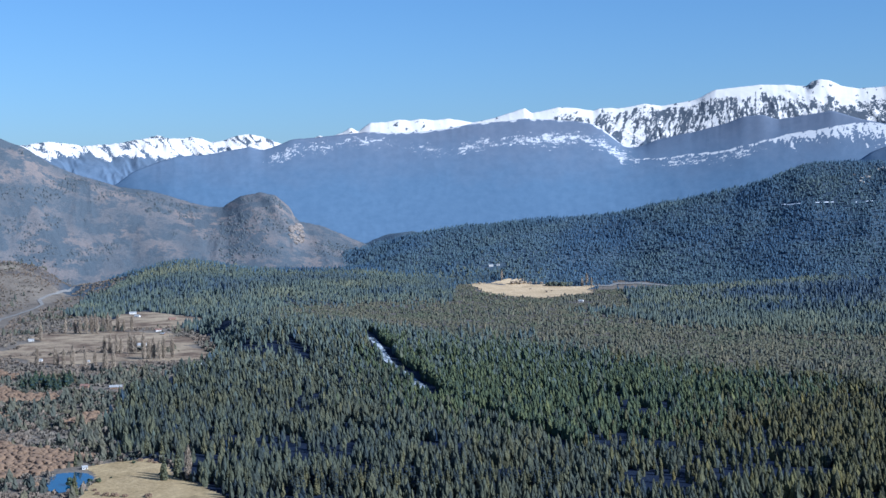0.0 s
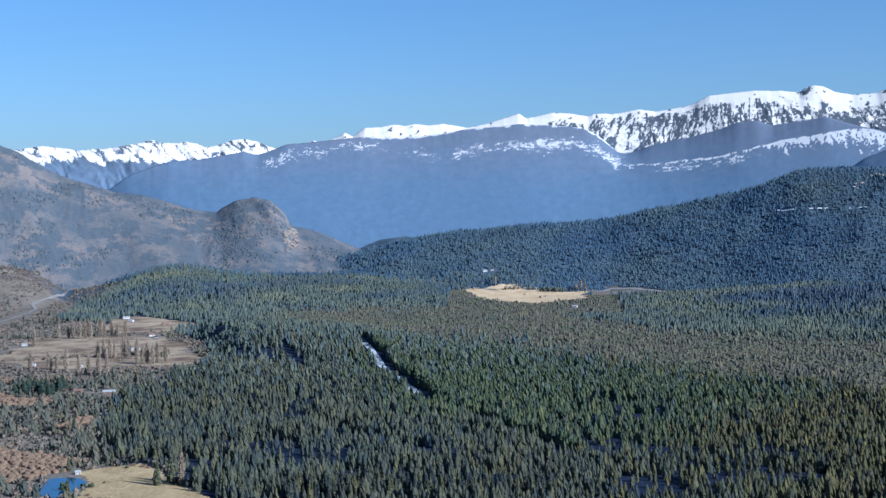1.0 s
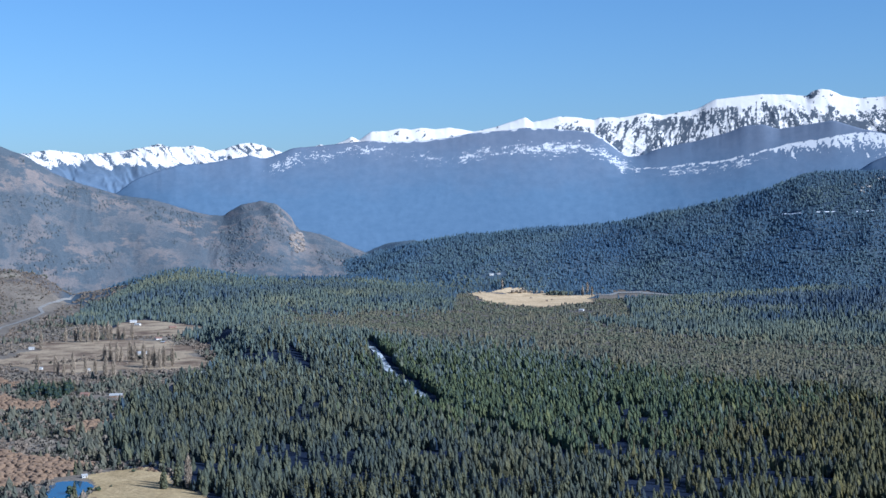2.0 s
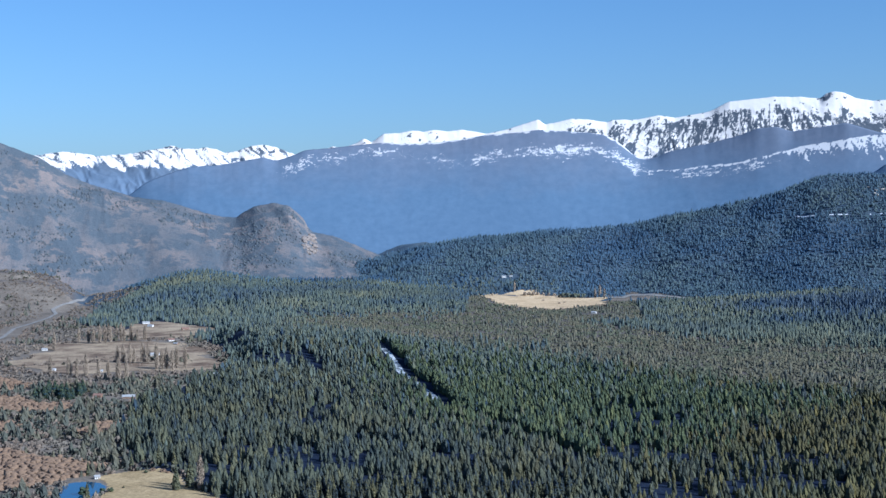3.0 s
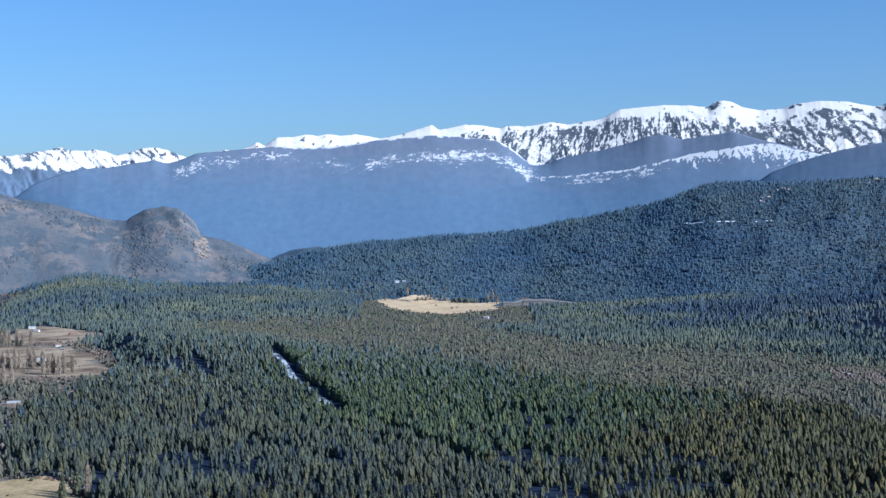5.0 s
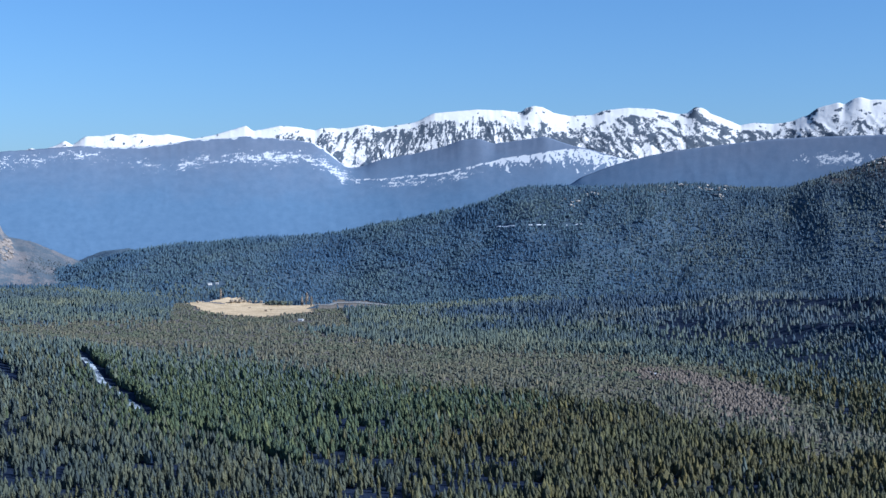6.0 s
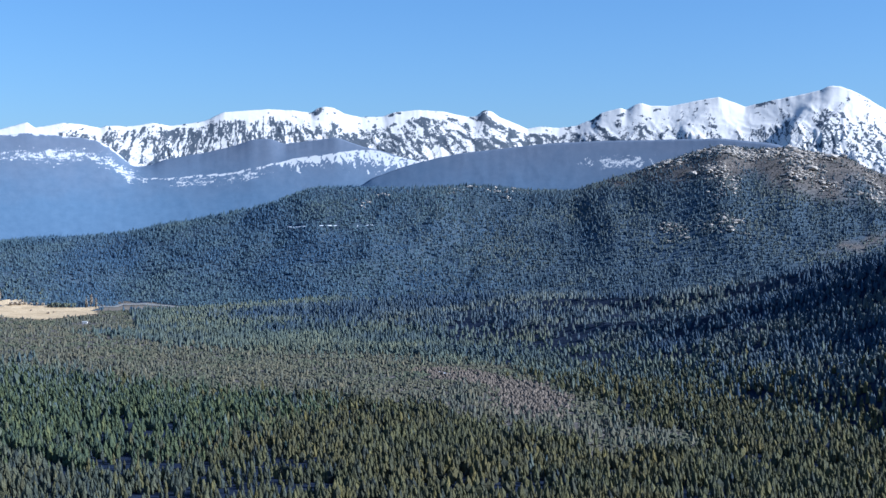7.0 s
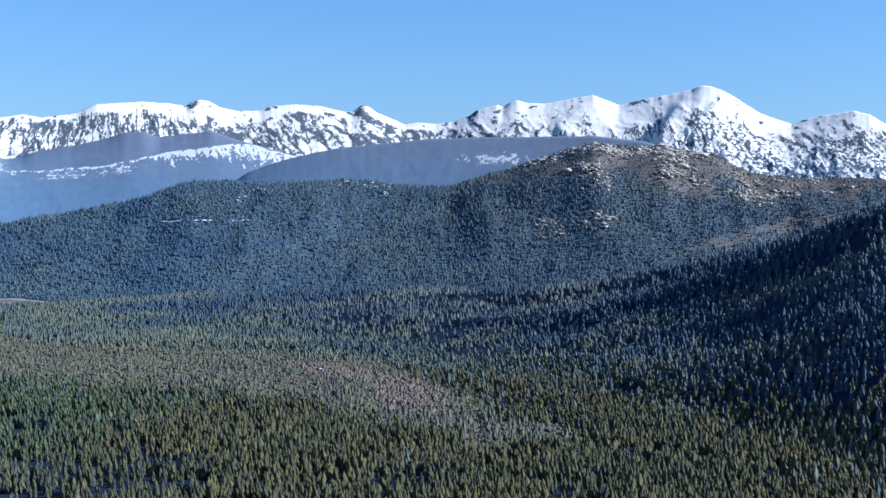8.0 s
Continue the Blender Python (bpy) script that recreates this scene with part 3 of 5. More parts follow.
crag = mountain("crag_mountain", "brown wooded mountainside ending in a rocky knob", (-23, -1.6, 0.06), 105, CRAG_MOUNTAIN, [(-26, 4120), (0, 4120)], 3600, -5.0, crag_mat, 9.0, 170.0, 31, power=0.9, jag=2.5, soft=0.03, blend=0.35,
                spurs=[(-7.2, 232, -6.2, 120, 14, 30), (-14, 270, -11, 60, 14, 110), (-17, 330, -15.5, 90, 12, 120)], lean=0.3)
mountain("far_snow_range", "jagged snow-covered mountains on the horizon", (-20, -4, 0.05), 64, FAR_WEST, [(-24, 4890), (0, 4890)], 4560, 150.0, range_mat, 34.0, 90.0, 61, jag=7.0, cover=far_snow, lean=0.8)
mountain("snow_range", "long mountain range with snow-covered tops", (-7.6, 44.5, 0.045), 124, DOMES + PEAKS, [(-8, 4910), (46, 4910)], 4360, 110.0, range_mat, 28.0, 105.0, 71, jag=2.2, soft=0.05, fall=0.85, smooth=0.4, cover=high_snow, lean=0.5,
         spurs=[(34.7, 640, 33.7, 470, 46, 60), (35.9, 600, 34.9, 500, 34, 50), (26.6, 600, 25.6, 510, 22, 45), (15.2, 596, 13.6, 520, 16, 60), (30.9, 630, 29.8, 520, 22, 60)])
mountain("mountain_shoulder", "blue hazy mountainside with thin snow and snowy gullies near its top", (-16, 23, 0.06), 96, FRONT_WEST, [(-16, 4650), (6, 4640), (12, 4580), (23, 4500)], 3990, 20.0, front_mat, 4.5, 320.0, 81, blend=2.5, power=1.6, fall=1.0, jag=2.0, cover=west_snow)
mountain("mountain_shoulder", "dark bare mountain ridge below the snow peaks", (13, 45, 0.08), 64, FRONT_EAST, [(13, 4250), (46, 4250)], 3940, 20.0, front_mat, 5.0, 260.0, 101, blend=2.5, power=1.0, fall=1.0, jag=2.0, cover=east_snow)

# ---- plan of what grows where ----
VALLEY = [(-182, 1003), (-190, 1060), (-264, 1146), (-306, 1265), (-347, 1540), (-300, 1848), (-326, 2038), (-439, 2333), (-580, 2480), (-710, 2606), (-760, 3000), (-733, 3300), (-900, 3600),
          (-2200, 3600), (-1200, 900), (-140, 850), (-151, 955)]
MEADOW = [(60, 3262), (80, 3320), (120, 3372), (175, 3372), (215, 3330), (300, 3305), (352, 3290), (345, 3180), (334, 3110), (216, 2950), (117, 3030), (72, 3122)]
LAWN = [(-277, 1073), (-260, 1091), (-237, 1107), (-214, 1075), (-200, 1030), (-186, 1015), (-151, 956), (-130, 900), (-250, 900), (-252, 960), (-256, 1010), (-262, 1045)]
POND = [(-293, 1034), (-289, 1048), (-278, 1052), (-267, 1047), (-259, 1030), (-258, 1007), (-262, 985), (-270, 978), (-279, 984), (-288, 1008)]
PASTURE = [(-640, 1960), (-625, 2200), (-600, 2260), (-530, 2270), (-470, 2240), (-392, 2140), (-313, 1884), (-330, 1820), (-395, 1810), (-490, 1775), (-602, 1890)]
FARMYARD = [(-600, 2640), (-560, 2660), (-440, 2520), (-415, 2420), (-440, 2330), (-520, 2300), (-570, 2330)]
RED = [(640, 1830), (690, 1760), (700, 1600), (672, 1440), (600, 1330), (575, 1340), (615, 1500), (640, 1600), (610, 1700)]
RIDE = [(-124, 2102), (-101, 1960), (-64, 1772), (-31, 1585), (-8, 1449), (23, 1365), (58, 1274), (84, 1209), (103, 1150)]
ROAD = [(-745, 2200), (-765, 2360), (-801, 2528), (-805, 2640), (-815, 2793), (-832, 2904), (-856, 2965), (-854, 3010), (-849, 3074), (-868, 3250), (-899, 3405)]
RIDE_SIDE = [(-251, 2030), (-159, 1738), (-103, 1521), (-52, 1472)]
RIDE_NEAR = [(-190, 1439), (-98, 1284), (-42, 1188), (33, 1142)]


RUSTY = [[(-430, 1215), (-360, 1168), (-313, 1135), (-282, 1114), (-294, 1066), (-330, 1020), (-420, 1010)], [(-560, 1610), (-447, 1512), (-405, 1484), (-415, 1424), (-470, 1413)],
         [(-520, 1390), (-425, 1355), (-425, 1305), (-500, 1300)], [(-640, 1840), (-516, 1678), (-519, 1623), (-600, 1624)]]


# ---- tree shapes, one unit high and one unit in crown radius ----
def min_line(x, y, lines):
    return np.min([near_line(x, y, l) for l in lines], 0)


def spindle_shape(rings, sides, rng):
    """A bullet-shaped crown, fullest low down, with an uneven skin."""
    co, tri = [], []
    for n, (z, rad) in enumerate(rings):
        for k in range(sides):
            g = 2 * math.pi * (k + 0.5 * (n % 2) + rng.uniform(-0.2, 0.2)) / sides
            q = rad * rng.uniform(0.7, 1.25)
            co.append((q * math.cos(g), q * math.sin(g), z + rng.uniform(-0.055, 0.055)))
        if n:
            a0, b0 = (n - 1) * sides, n * sides
            for k in range(sides):
                tri += [(a0 + k, a0 + (k + 1) % sides, b0 + k), (a0 + (k + 1) % sides, b0 + (k + 1) % sides, b0 + k)]
    top = len(co)
    co.append((rng.uniform(-0.06, 0.06), rng.uniform(-0.06, 0.06), 1.0))
    tri += [(top - sides + k, top - sides + (k + 1) % sides, top) for k in range(sides)]
    return np.array(co), np.array(tri)


def bush_shape(rng, squash=1.0):
    me_ = bmesh.new()
    bmesh.ops.create_icosphere(me_, subdivisions=1, radius=1.0)
    me_.verts.ensure_lookup_table()
    co = np.array([v.co[:] for v in me_.verts]) * rng.uniform(0.7, 1.2, (len(me_.verts), 1))
    tri = np.array([[v.index for v in f.verts] for f in me_.faces])
    me_.free()
    co[:, 2] = np.clip(co[:, 2] * 0.5 * squash + 0.48, 0, 1.1)
    return co, tri


def tuft_shape(blades, broad, rng):
    """A bush of upright twigs or leaf sprays that spread from one foot."""
    co, tri = [], []
    for k in range(blades):
        g, out = rng.uniform(0, 2 * math.pi), math.sqrt(rng.uniform(0.02, 1))
        top = rng.uniform(0.75, 1.1) * math.sqrt(max(0.12, 1.05 - out * out))
        c, q, w = math.cos(g), math.sin(g), broad * rng.uniform(0.7, 1.3)
        turn = rng.uniform(-1.2, 1.2)
        dx, dy = -q * math.cos(turn) + c * math.sin(turn), c * math.cos(turn) + q * math.sin(turn)
        base = len(co)
        co += [(0.35 * out * c, 0.35 * out * q, 0.02), (out * c - w * dx, out * q - w * dy, top * rng.uniform(0.75, 1.0)), (out * c + w * dx, out * q + w * dy, top * rng.uniform(0.75, 1.0)), (0.9 * out * c, 0.9 * out * q, top * 1.12)]
        tri += [(base, base + 1, base + 2), (base + 1, base + 3, base + 2)]
    return np.array(co), np.array(tri)


rng = np.random.default_rng(5)
FULL = [spindle_shape([(0.05, 0.8), (0.3, 1.0), (0.62, 0.74), (0.87, 0.3)], 5, rng) for _ in range(10)]
MID = [spindle_shape([(0.05, 0.9), (0.36, 1.05), (0.78, 0.55)], 4, rng) for _ in range(10)]
SMALL = [spindle_shape([(0.06, 1.0), (0.6, 0.72)], 5, rng) for _ in range(8)]
TINY = [spindle_shape([(0.06, 1.0), (0.58, 0.74)], 4, rng) for _ in range(8)]
FAR = [spindle_shape([(z_, 1.0)], 5, rng) for z_ in (0.12, 0.25, 0.35, 0.2, 0.3, 0.4, 0.1, 0.28)]
LOW = [spindle_shape([(0.1, 0.92), (0.66, 0.9)], 4, rng) for _ in range(8)]
DOME = [spindle_shape([(0.08, 0.78), (0.42, 1.0), (0.8, 0.72)], 6, rng) for _ in range(8)]
SPRAYS = [tuft_shape(13, 0.36, rng) for _ in range(10)]


def plant(name, shapes, x, y, height, radius, mat, label, category, tone=None, sink=0.4, z=None):
    """Sets out many plants as one mesh."""
    n = len(x)
    z = land(x, y) - sink if z is None else z - sink
    turn = rng.uniform(0, 2 * math.pi, n)
    tone = rng.normal(0.5, 0.15, n).clip(0, 1) if tone is None else tone
    kind_ = rng.integers(0, len(shapes), n)
    lean = rng.normal(0, 0.025, (n, 2))
    cos_, faces, tones, base = [], [], [], 0
    for k, (co, tri) in enumerate(shapes):
        m = np.flatnonzero(kind_ == k)
        if not len(m):
            continue
        c, s = np.cos(turn[m])[:, None], np.sin(turn[m])[:, None]
        px, py = co[None, :, 0] * radius[m][:, None], co[None, :, 1] * radius[m][:, None]
        pz = co[None, :, 2] * height[m][:, None]
        pts = np.stack([x[m][:, None] + c * px - s * py + lean[m, :1] * pz, y[m][:, None] + s * px + c * py + lean[m, 1:] * pz, z[m][:, None] + pz], -1)
        cos_.append(pts.reshape(-1, 3))
        faces.append((tri[None] + (base + np.arange(len(m)) * len(co))[:, None, None]).reshape(-1, 3))
        tones.append(np.repeat(tone[m], len(co)))
        base += len(m) * len(co)
    me = bpy.data.meshes.new(name)
    fill_mesh(me, np.concatenate(cos_), np.concatenate(faces), {"tone": np.concatenate(tones)})
    if shapes is DOME:
        me.shade_smooth()
    else:
        me.shade_flat()
    me.materials.append(mat)
    return tagged(new(name, me), label, category, kind="stuff")


def spots(r0, r1, step, a0=-19.5, a1=43.5):
    """Uneven spots over a ring of the plan."""
    g = np.arange(-1700, 3200, step)
    h = np.arange(400, 4300, step)
    x, y = np.meshgrid(g, h)
    x, y = x.ravel(), y.ravel()
    a, r = polar(x, y)
    keep = (r > r0 - step) & (r < r1 + step) & (a > a0) & (a < a1)
    x, y = x[keep], y[keep]
    x, y = x + rng.uniform(-0.85, 0.85, len(x)) * step, y + rng.uniform(-0.85, 0.85, len(x)) * step
    a, r = polar(x, y)
    keep = (r >= r0) & (r < r1)
    return x[keep], y[keep]


HOMES = [(-579, 2606), (-556, 2540), (-438, 2023), (-463, 1814), (-479, 2468), (-401, 1559), (-364, 1548), (-531, 1835), (-623, 2112), (-460, 2253), (-440, 2190), (-305, 1768), (276, 2825), (-276, 1067), (118, 3505), (136, 3508)]
SNOW_LINES = [[(864, 3587), (902, 3532)], [(927, 3516), (977, 3496)], [(1020, 3471), (1057, 3454)], [(990, 1378), (1010, 1354), (1024, 1326)], [(1036, 1845), (1030, 1790)], [(645, 1755), (640, 1798)]]


FIELD_EDGE = [(345, 3300), (390, 3300), (406, 3330), (455, 3305), (500, 3255), (545, 3195), (600, 3100), (585, 3020), (520, 3060), (470, 3130), (420, 3160), (360, 3170)]


def open_ground(x, y):
    snowy = min_line(x, y, SNOW_LINES) < 8
    snowy |= (np.min([np.hypot(x - hx, y - hy + 12) for hx, hy in HOMES], 0) < 23)
    snowy |= inside(x, y, FIELD_EDGE) | (np.hypot((x + 192) / 1.3, y - 1052) < 21 + 6 * fbm(x, y, 20, 2, 9))
    return snowy | inside(x, y, MEADOW) | inside(x, y, LAWN) | inside(x, y, POND) | (inside(x, y, PASTURE) & (fbm(x * 0.6, y * 1.6, 80, 4, 63) < 0.5)) | inside(x, y, FARMYARD) | (near_line(x, y, RIDE) < np.interp(y, [1150, 1420, 1500, 2000], [9, 10, 12, 13]) + 5 * fbm(x, y, 40, 2, 2)) \
        | (near_line(x, y, RIDE_SIDE) < 5 + 3 * fbm(x, y, 30, 2, 4)) | (near_line(x, y, RIDE_NEAR) < 6 + 3 * fbm(x, y, 30, 2, 6))


def zone(x, y):
    """0 plantation, 1 scrub, 2 reddish thicket, 3 left valley, 4 hillside wood."""
    wx, wy = wobble(x, y)
    wx, wy = wx + rng.normal(0, 16, len(x)), wy + rng.normal(0, 1, len(x)) * np.interp(np.hypot(x, y), [1500, 2300], [30, 75])
    out = np.zeros(len(x), int)
    a, r = polar(x, y)
    far_side = np.interp(a, [-20, 3, 9, 20, 30, 36, 44], [2750, 2750, 2150, 1900, 1780, 1480, 1230])
    out[r + 60 * fbm(x, y, 200, 3, 15) + rng.normal(0, 130, len(x)) > far_side] = 4
    out[inside(wx, wy, SCRUB) | inside(x, y, VERGE)] = 1
    out[inside(x + 0.5 * (wx - x), y + 0.5 * (wy - y), RED)] = 2
    out[inside(x + 0.15 * (wx - x), y + 0.15 * (wy - y), VALLEY)] = 3
    return out


plots = []
for r0, r1, step, shapes in ((840, 1400, 5.7, FULL), (1400, 2250, 6.2, MID), (2250, 3150, 8.1, TINY), (3150, 3985, 6.9, FAR)):
    x, y = spots(r0, r1, step)
    keep = ~open_ground(x, y)
    x, y = x[keep], y[keep]
    zn = zone(x, y)
    if shapes is FULL:
        front = (x > -110) & (x < 82) & (y > 958) & (y < 1014) & (zn == 0)
        nearest = x[front][:300], y[front][:300]
        x, y, zn = x[~front], y[~front], zn[~front]
    plots.append((x, y, zn, shapes))

for x, y, zn, shapes in plots:
    a, r = polar(x, y)
    # plantation
    p = (zn == 0) & (rng.uniform(0, 1, len(x)) < 0.97 - 0.8 * (fbm(x, y, 46, 3, 23) > np.where(r < 1180, 0.05, 0.22)))
    hgt = (np.interp(r, [1900, 2400], [11.8, 10.5]) + 3.0 * fbm(x, y, 130, 3, 29) + rng.normal(0, 2.4, len(x)) + 1.5 * (near_line(x, y, RIDE) < 30)).clip(4, 22)
    near_green = inside(wobble(x, y)[0] + rng.normal(0, 35, len(x)), wobble(x, y)[1] + rng.normal(0, 45, len(x)), [(-60, 1400), (150, 1150), (420, 1450), (250, 1750), (120, 1990), (-100, 2080)])
    east = x + rng.normal(0, 60, len(x)) > 160
    # trees beyond roughly 1850 m take the haze-tinted needles
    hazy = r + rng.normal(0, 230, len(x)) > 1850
    for sel, mat, label in ((p & hazy, mid_pine, "conifer woods on the valley floor, paled to grey-green for haze"), (p & ~near_green & ~hazy & ~east, pine, "dense olive-green pine plantation on the valley floor"), (p & ~near_green & ~hazy & east, olive_pine, "dense yellowish olive pine plantation beside grey scrub"), (p & near_green & ~hazy, pine_green, "dense deep-green conifer plantation beside a snowy ride")):
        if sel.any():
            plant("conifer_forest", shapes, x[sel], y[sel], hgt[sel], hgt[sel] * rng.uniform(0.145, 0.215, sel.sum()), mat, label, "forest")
    # close wall of conifers along the shaded side of the ride
    if shapes is FULL or shapes is MID:
        wy = rng.uniform(1150, 2080, 2400)
        wx = np.interp(wy, [q[1] for q in RIDE[::-1]], [q[0] for q in RIDE[::-1]]) + np.interp(wy, [1420, 1500], [8.5, 11]) + rng.uniform(0, 15, 2400) + 7 * fbm(wy, wy * 0.3, 55, 3, 3)
        wr = np.hypot(wx, wy)
        wall = ((wr >= 1400) == (shapes is MID)) & (rng.uniform(0, 1, 2400) < 0.75 - 0.55 * (fbm(wx, wy, 60, 2, 8) > 0.2))
        h_ = rng.normal(10.8, 2.2, wall.sum()).clip(5, 16)
        plant("conifer_forest", shapes, wx[wall], wy[wall], h_, h_ * 0.2, pine_green, "close wall of deep-green conifers along a forest ride", "forest")
    # rounder trees among the conifers of the eastern plain
    p = (zn == 0) & (x > 280) & (r < 2000) & (rng.uniform(0, 1, len(x)) < 0.2)
    if p.any():
        h_ = rng.uniform(5, 11, p.sum())
        plant("mixed_trees", LOW, x[p] + 2, y[p] + 2, h_, h_ * 0.36, olive_pine, "round olive trees among the conifers", "trees")
    # hillside woods
    p = (zn == 4) & ~((a < -14.7 + 0.3 * fbm(x, y, 60, 3, 71)) & (r > 2900) & (rng.uniform(0, 1, len(x)) < 0.9)) & (rng.uniform(0, 1, len(x)) < (0.93 - 0.2 * (fbm(x, y, 110, 3, 37) > 0.3)) * (1 - 0.93 * bare_top(x, y)) * (1 - 0.85 * ridge_clear(x, y)) * np.where((a > 20) & (r < 2750), 0.72 - 0.5 * (fbm(x, y, 60, 3, 39) > 0.12), 1.0))
    hgt = np.where(rng.uniform(0, 1, len(x)) < np.interp(r, [2250, 3150], [0.38, 0.55]), np.interp(r, [2250, 3150], [1.35, 1.6]), 1.0) * (np.interp(r, [2250, 3150], [10.2, 6.6]) + 1.5 * fbm(x, y, 200, 3, 29) + rng.normal(0, 0.9, len(x))).clip(2, 22)
    if p.any():
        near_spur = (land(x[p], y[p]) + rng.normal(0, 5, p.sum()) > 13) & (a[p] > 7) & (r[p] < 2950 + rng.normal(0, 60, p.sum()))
        wide_ = np.interp(r[p], [2250, 3150], [2.4, 2.9]) * rng.uniform(0.75, 1.25, p.sum())
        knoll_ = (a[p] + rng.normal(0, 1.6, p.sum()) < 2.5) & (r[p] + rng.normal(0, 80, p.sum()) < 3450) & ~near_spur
        warm_side = (a[p] + rng.normal(0, 2.5, p.sum()) > 21) & (r[p] > 2700)
        for sel, mat, label in ((near_spur, spur_pine, "conifers on a shaded spur, shade and haze blue put into the needles"), (knoll_, mid_pine, "conifers over a wooded knoll, hazed to grey-green"), (~near_spur & ~knoll_ & ~warm_side, hill_pine if r.min() > 3000 else mid_pine, "conifer woods over hills and ridges, tinted blue for distance haze"), (warm_side & ~near_spur, warm_hill, "conifer woods below a bare hilltop, in a warmer haze tint")):
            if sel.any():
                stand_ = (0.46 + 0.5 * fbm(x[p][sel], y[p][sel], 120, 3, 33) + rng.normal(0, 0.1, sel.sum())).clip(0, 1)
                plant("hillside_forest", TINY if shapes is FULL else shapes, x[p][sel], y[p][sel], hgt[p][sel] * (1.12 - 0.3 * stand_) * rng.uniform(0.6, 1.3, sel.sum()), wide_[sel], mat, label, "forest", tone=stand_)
    # scrub with small conifers
    p = zn == 1
    firs = p & (rng.uniform(0, 1, len(x)) < 0.13 + 0.4 * (fbm(x, y * 0.6, 90, 3, 41) > 0.3))
    low = p & ~firs & (rng.uniform(0, 1, len(x)) < 0.93)
    if firs.any():
        h_ = rng.uniform(3, 10.5, firs.sum())
        plant("young_conifers", SMALL, x[firs], y[firs], h_, h_ * 0.24, valley_pine, "small conifers scattered among grey scrub", "trees", tone=rng.normal(0.62, 0.2, firs.sum()).clip(0, 1))
    if low.any():
        sx, sy = np.concatenate([x[low], x[low][::2] + 3.5]), np.concatenate([y[low], y[low][::2] - 2.5])
        h_ = rng.uniform(1.2, 4.6, len(sx)) * (0.9 + 0.5 * fbm(sx, sy, 40, 3, 59))
        plant("scrub", LOW, sx, sy, h_, 0.5 + h_ * rng.uniform(0.5, 0.8, len(sx)), scrub_leaf, "grey-brown leafless scrub between the conifers", "scrub")
    p = zn == 2
    p &= rng.uniform(0, 1, len(x)) < 0.88
    if p.any():
        sx, sy = np.repeat(x[p], 2) + rng.normal(0, 2.2, 2 * p.sum()), np.repeat(y[p], 2) + rng.normal(0, 2.2, 2 * p.sum())
        h_ = rng.uniform(2.5, 6, len(sx))
        plant("bare_thicket", LOW, sx, sy, h_, h_ * 0.4, red_twig, "reddish-grey leafless thicket beside the conifers", "thicket")
    # left valley: rusty willows, dark conifers, grey scrub, open ground
    p = zn == 3
    f1, f2 = fbm(x, y, 110, 3, 43), fbm(x, y, 70, 3, 47)
    luck = rng.uniform(0, 1, len(x))
    wx, wy = wobble(x, y, 45.0, 22.0)
    rust = p & (r < 1850) & (np.any([inside(wx, wy, c) for c in RUSTY], 0) | (f1 > 0.42)) & (luck < 0.92)
    dark = p & ~rust & (f2 > np.where(r < 1780, -0.35, 0.2)) & (luck < np.interp(r, [1780, 1781, 2700, 2900], [0.8, 0.7, 0.7, 0.3])) & (near_line(x, y, ROAD) > 40)
    grey = p & ~rust & ~dark & (luck < np.interp(r, [2700, 2900], [0.7, 0.3])) & (near_line(x, y, ROAD) > 22)
    if rust.any():
        rx_, ry_ = (np.repeat(x[rust], 4) + rng.normal(0, 3.2, 4 * rust.sum()), np.repeat(y[rust], 4) + rng.normal(0, 3.2, 4 * rust.sum()))
        clear = ~open_ground(rx_, ry_)
        rx_, ry_ = rx_[clear], ry_[clear]
        h_ = rng.uniform(1.6, 4.6, len(rx_)) * (1 + 0.4 * fbm(rx_, ry_, 35, 3, 97))
        plant("willow_scrub", DOME, rx_, ry_, h_, 0.9 + h_ * 0.62, rust_leaf, "rust-coloured willow scrub on the valley floor", "scrub")
    if dark.any():
        h_ = rng.uniform(5, 14, dark.sum())
        tall = rng.uniform(0, 1, len(h_)) < 0.22
        plant("valley_conifers", shapes, x[dark][tall], y[dark][tall], h_[tall], h_[tall] * 0.25, valley_pine, "dark conifer clumps among the valley farms", "trees")
        h_ = h_[~tall] * 0.44
        brown = rng.uniform(0, 1, len(h_)) < 0.45
        bx_, by_ = x[dark][~tall], y[dark][~tall]
        plant("valley_scrub", SPRAYS, bx_[brown], by_[brown], h_[brown], h_[brown] * 0.65, valley_twig, "grey-brown leafless bushes among the valley farms", "scrub")
        h_, bx_, by_ = h_[~brown], bx_[~brown], by_[~brown]
        plant("valley_bushes", SPRAYS, bx_, by_, h_ * 1.15, h_ * rng.uniform(0.55, 0.95, len(h_)), valley_pine, "round dark-green bushes among the valley farms", "bushes")
    if grey.any():
        h_ = rng.uniform(1.5, 5, grey.sum())
        plant("valley_scrub", SPRAYS, x[grey], y[grey], h_, h_ * 0.75, valley_twig, "grey leafless bushes between the valley farms", "scrub")

# woods over the crag mountain, trees shrunk to fit the view at its shortened distance
spot = rng.integers(0, len(crag.data.vertices) // 110 * 100, 9000)
flat = np.empty(len(crag.data.vertices) * 3)
crag.data.vertices.foreach_get("co", flat)
cx, cy, cz = flat.reshape(-1, 3)[spot].T
ok = (fbm(cx, cz * 2, 80, 4, 67) > 0.08) & (cz > 0)
cx, cy, cz = cx[ok], cy[ok], cz[ok]
h_ = rng.uniform(2.5, 6.0, len(cx))
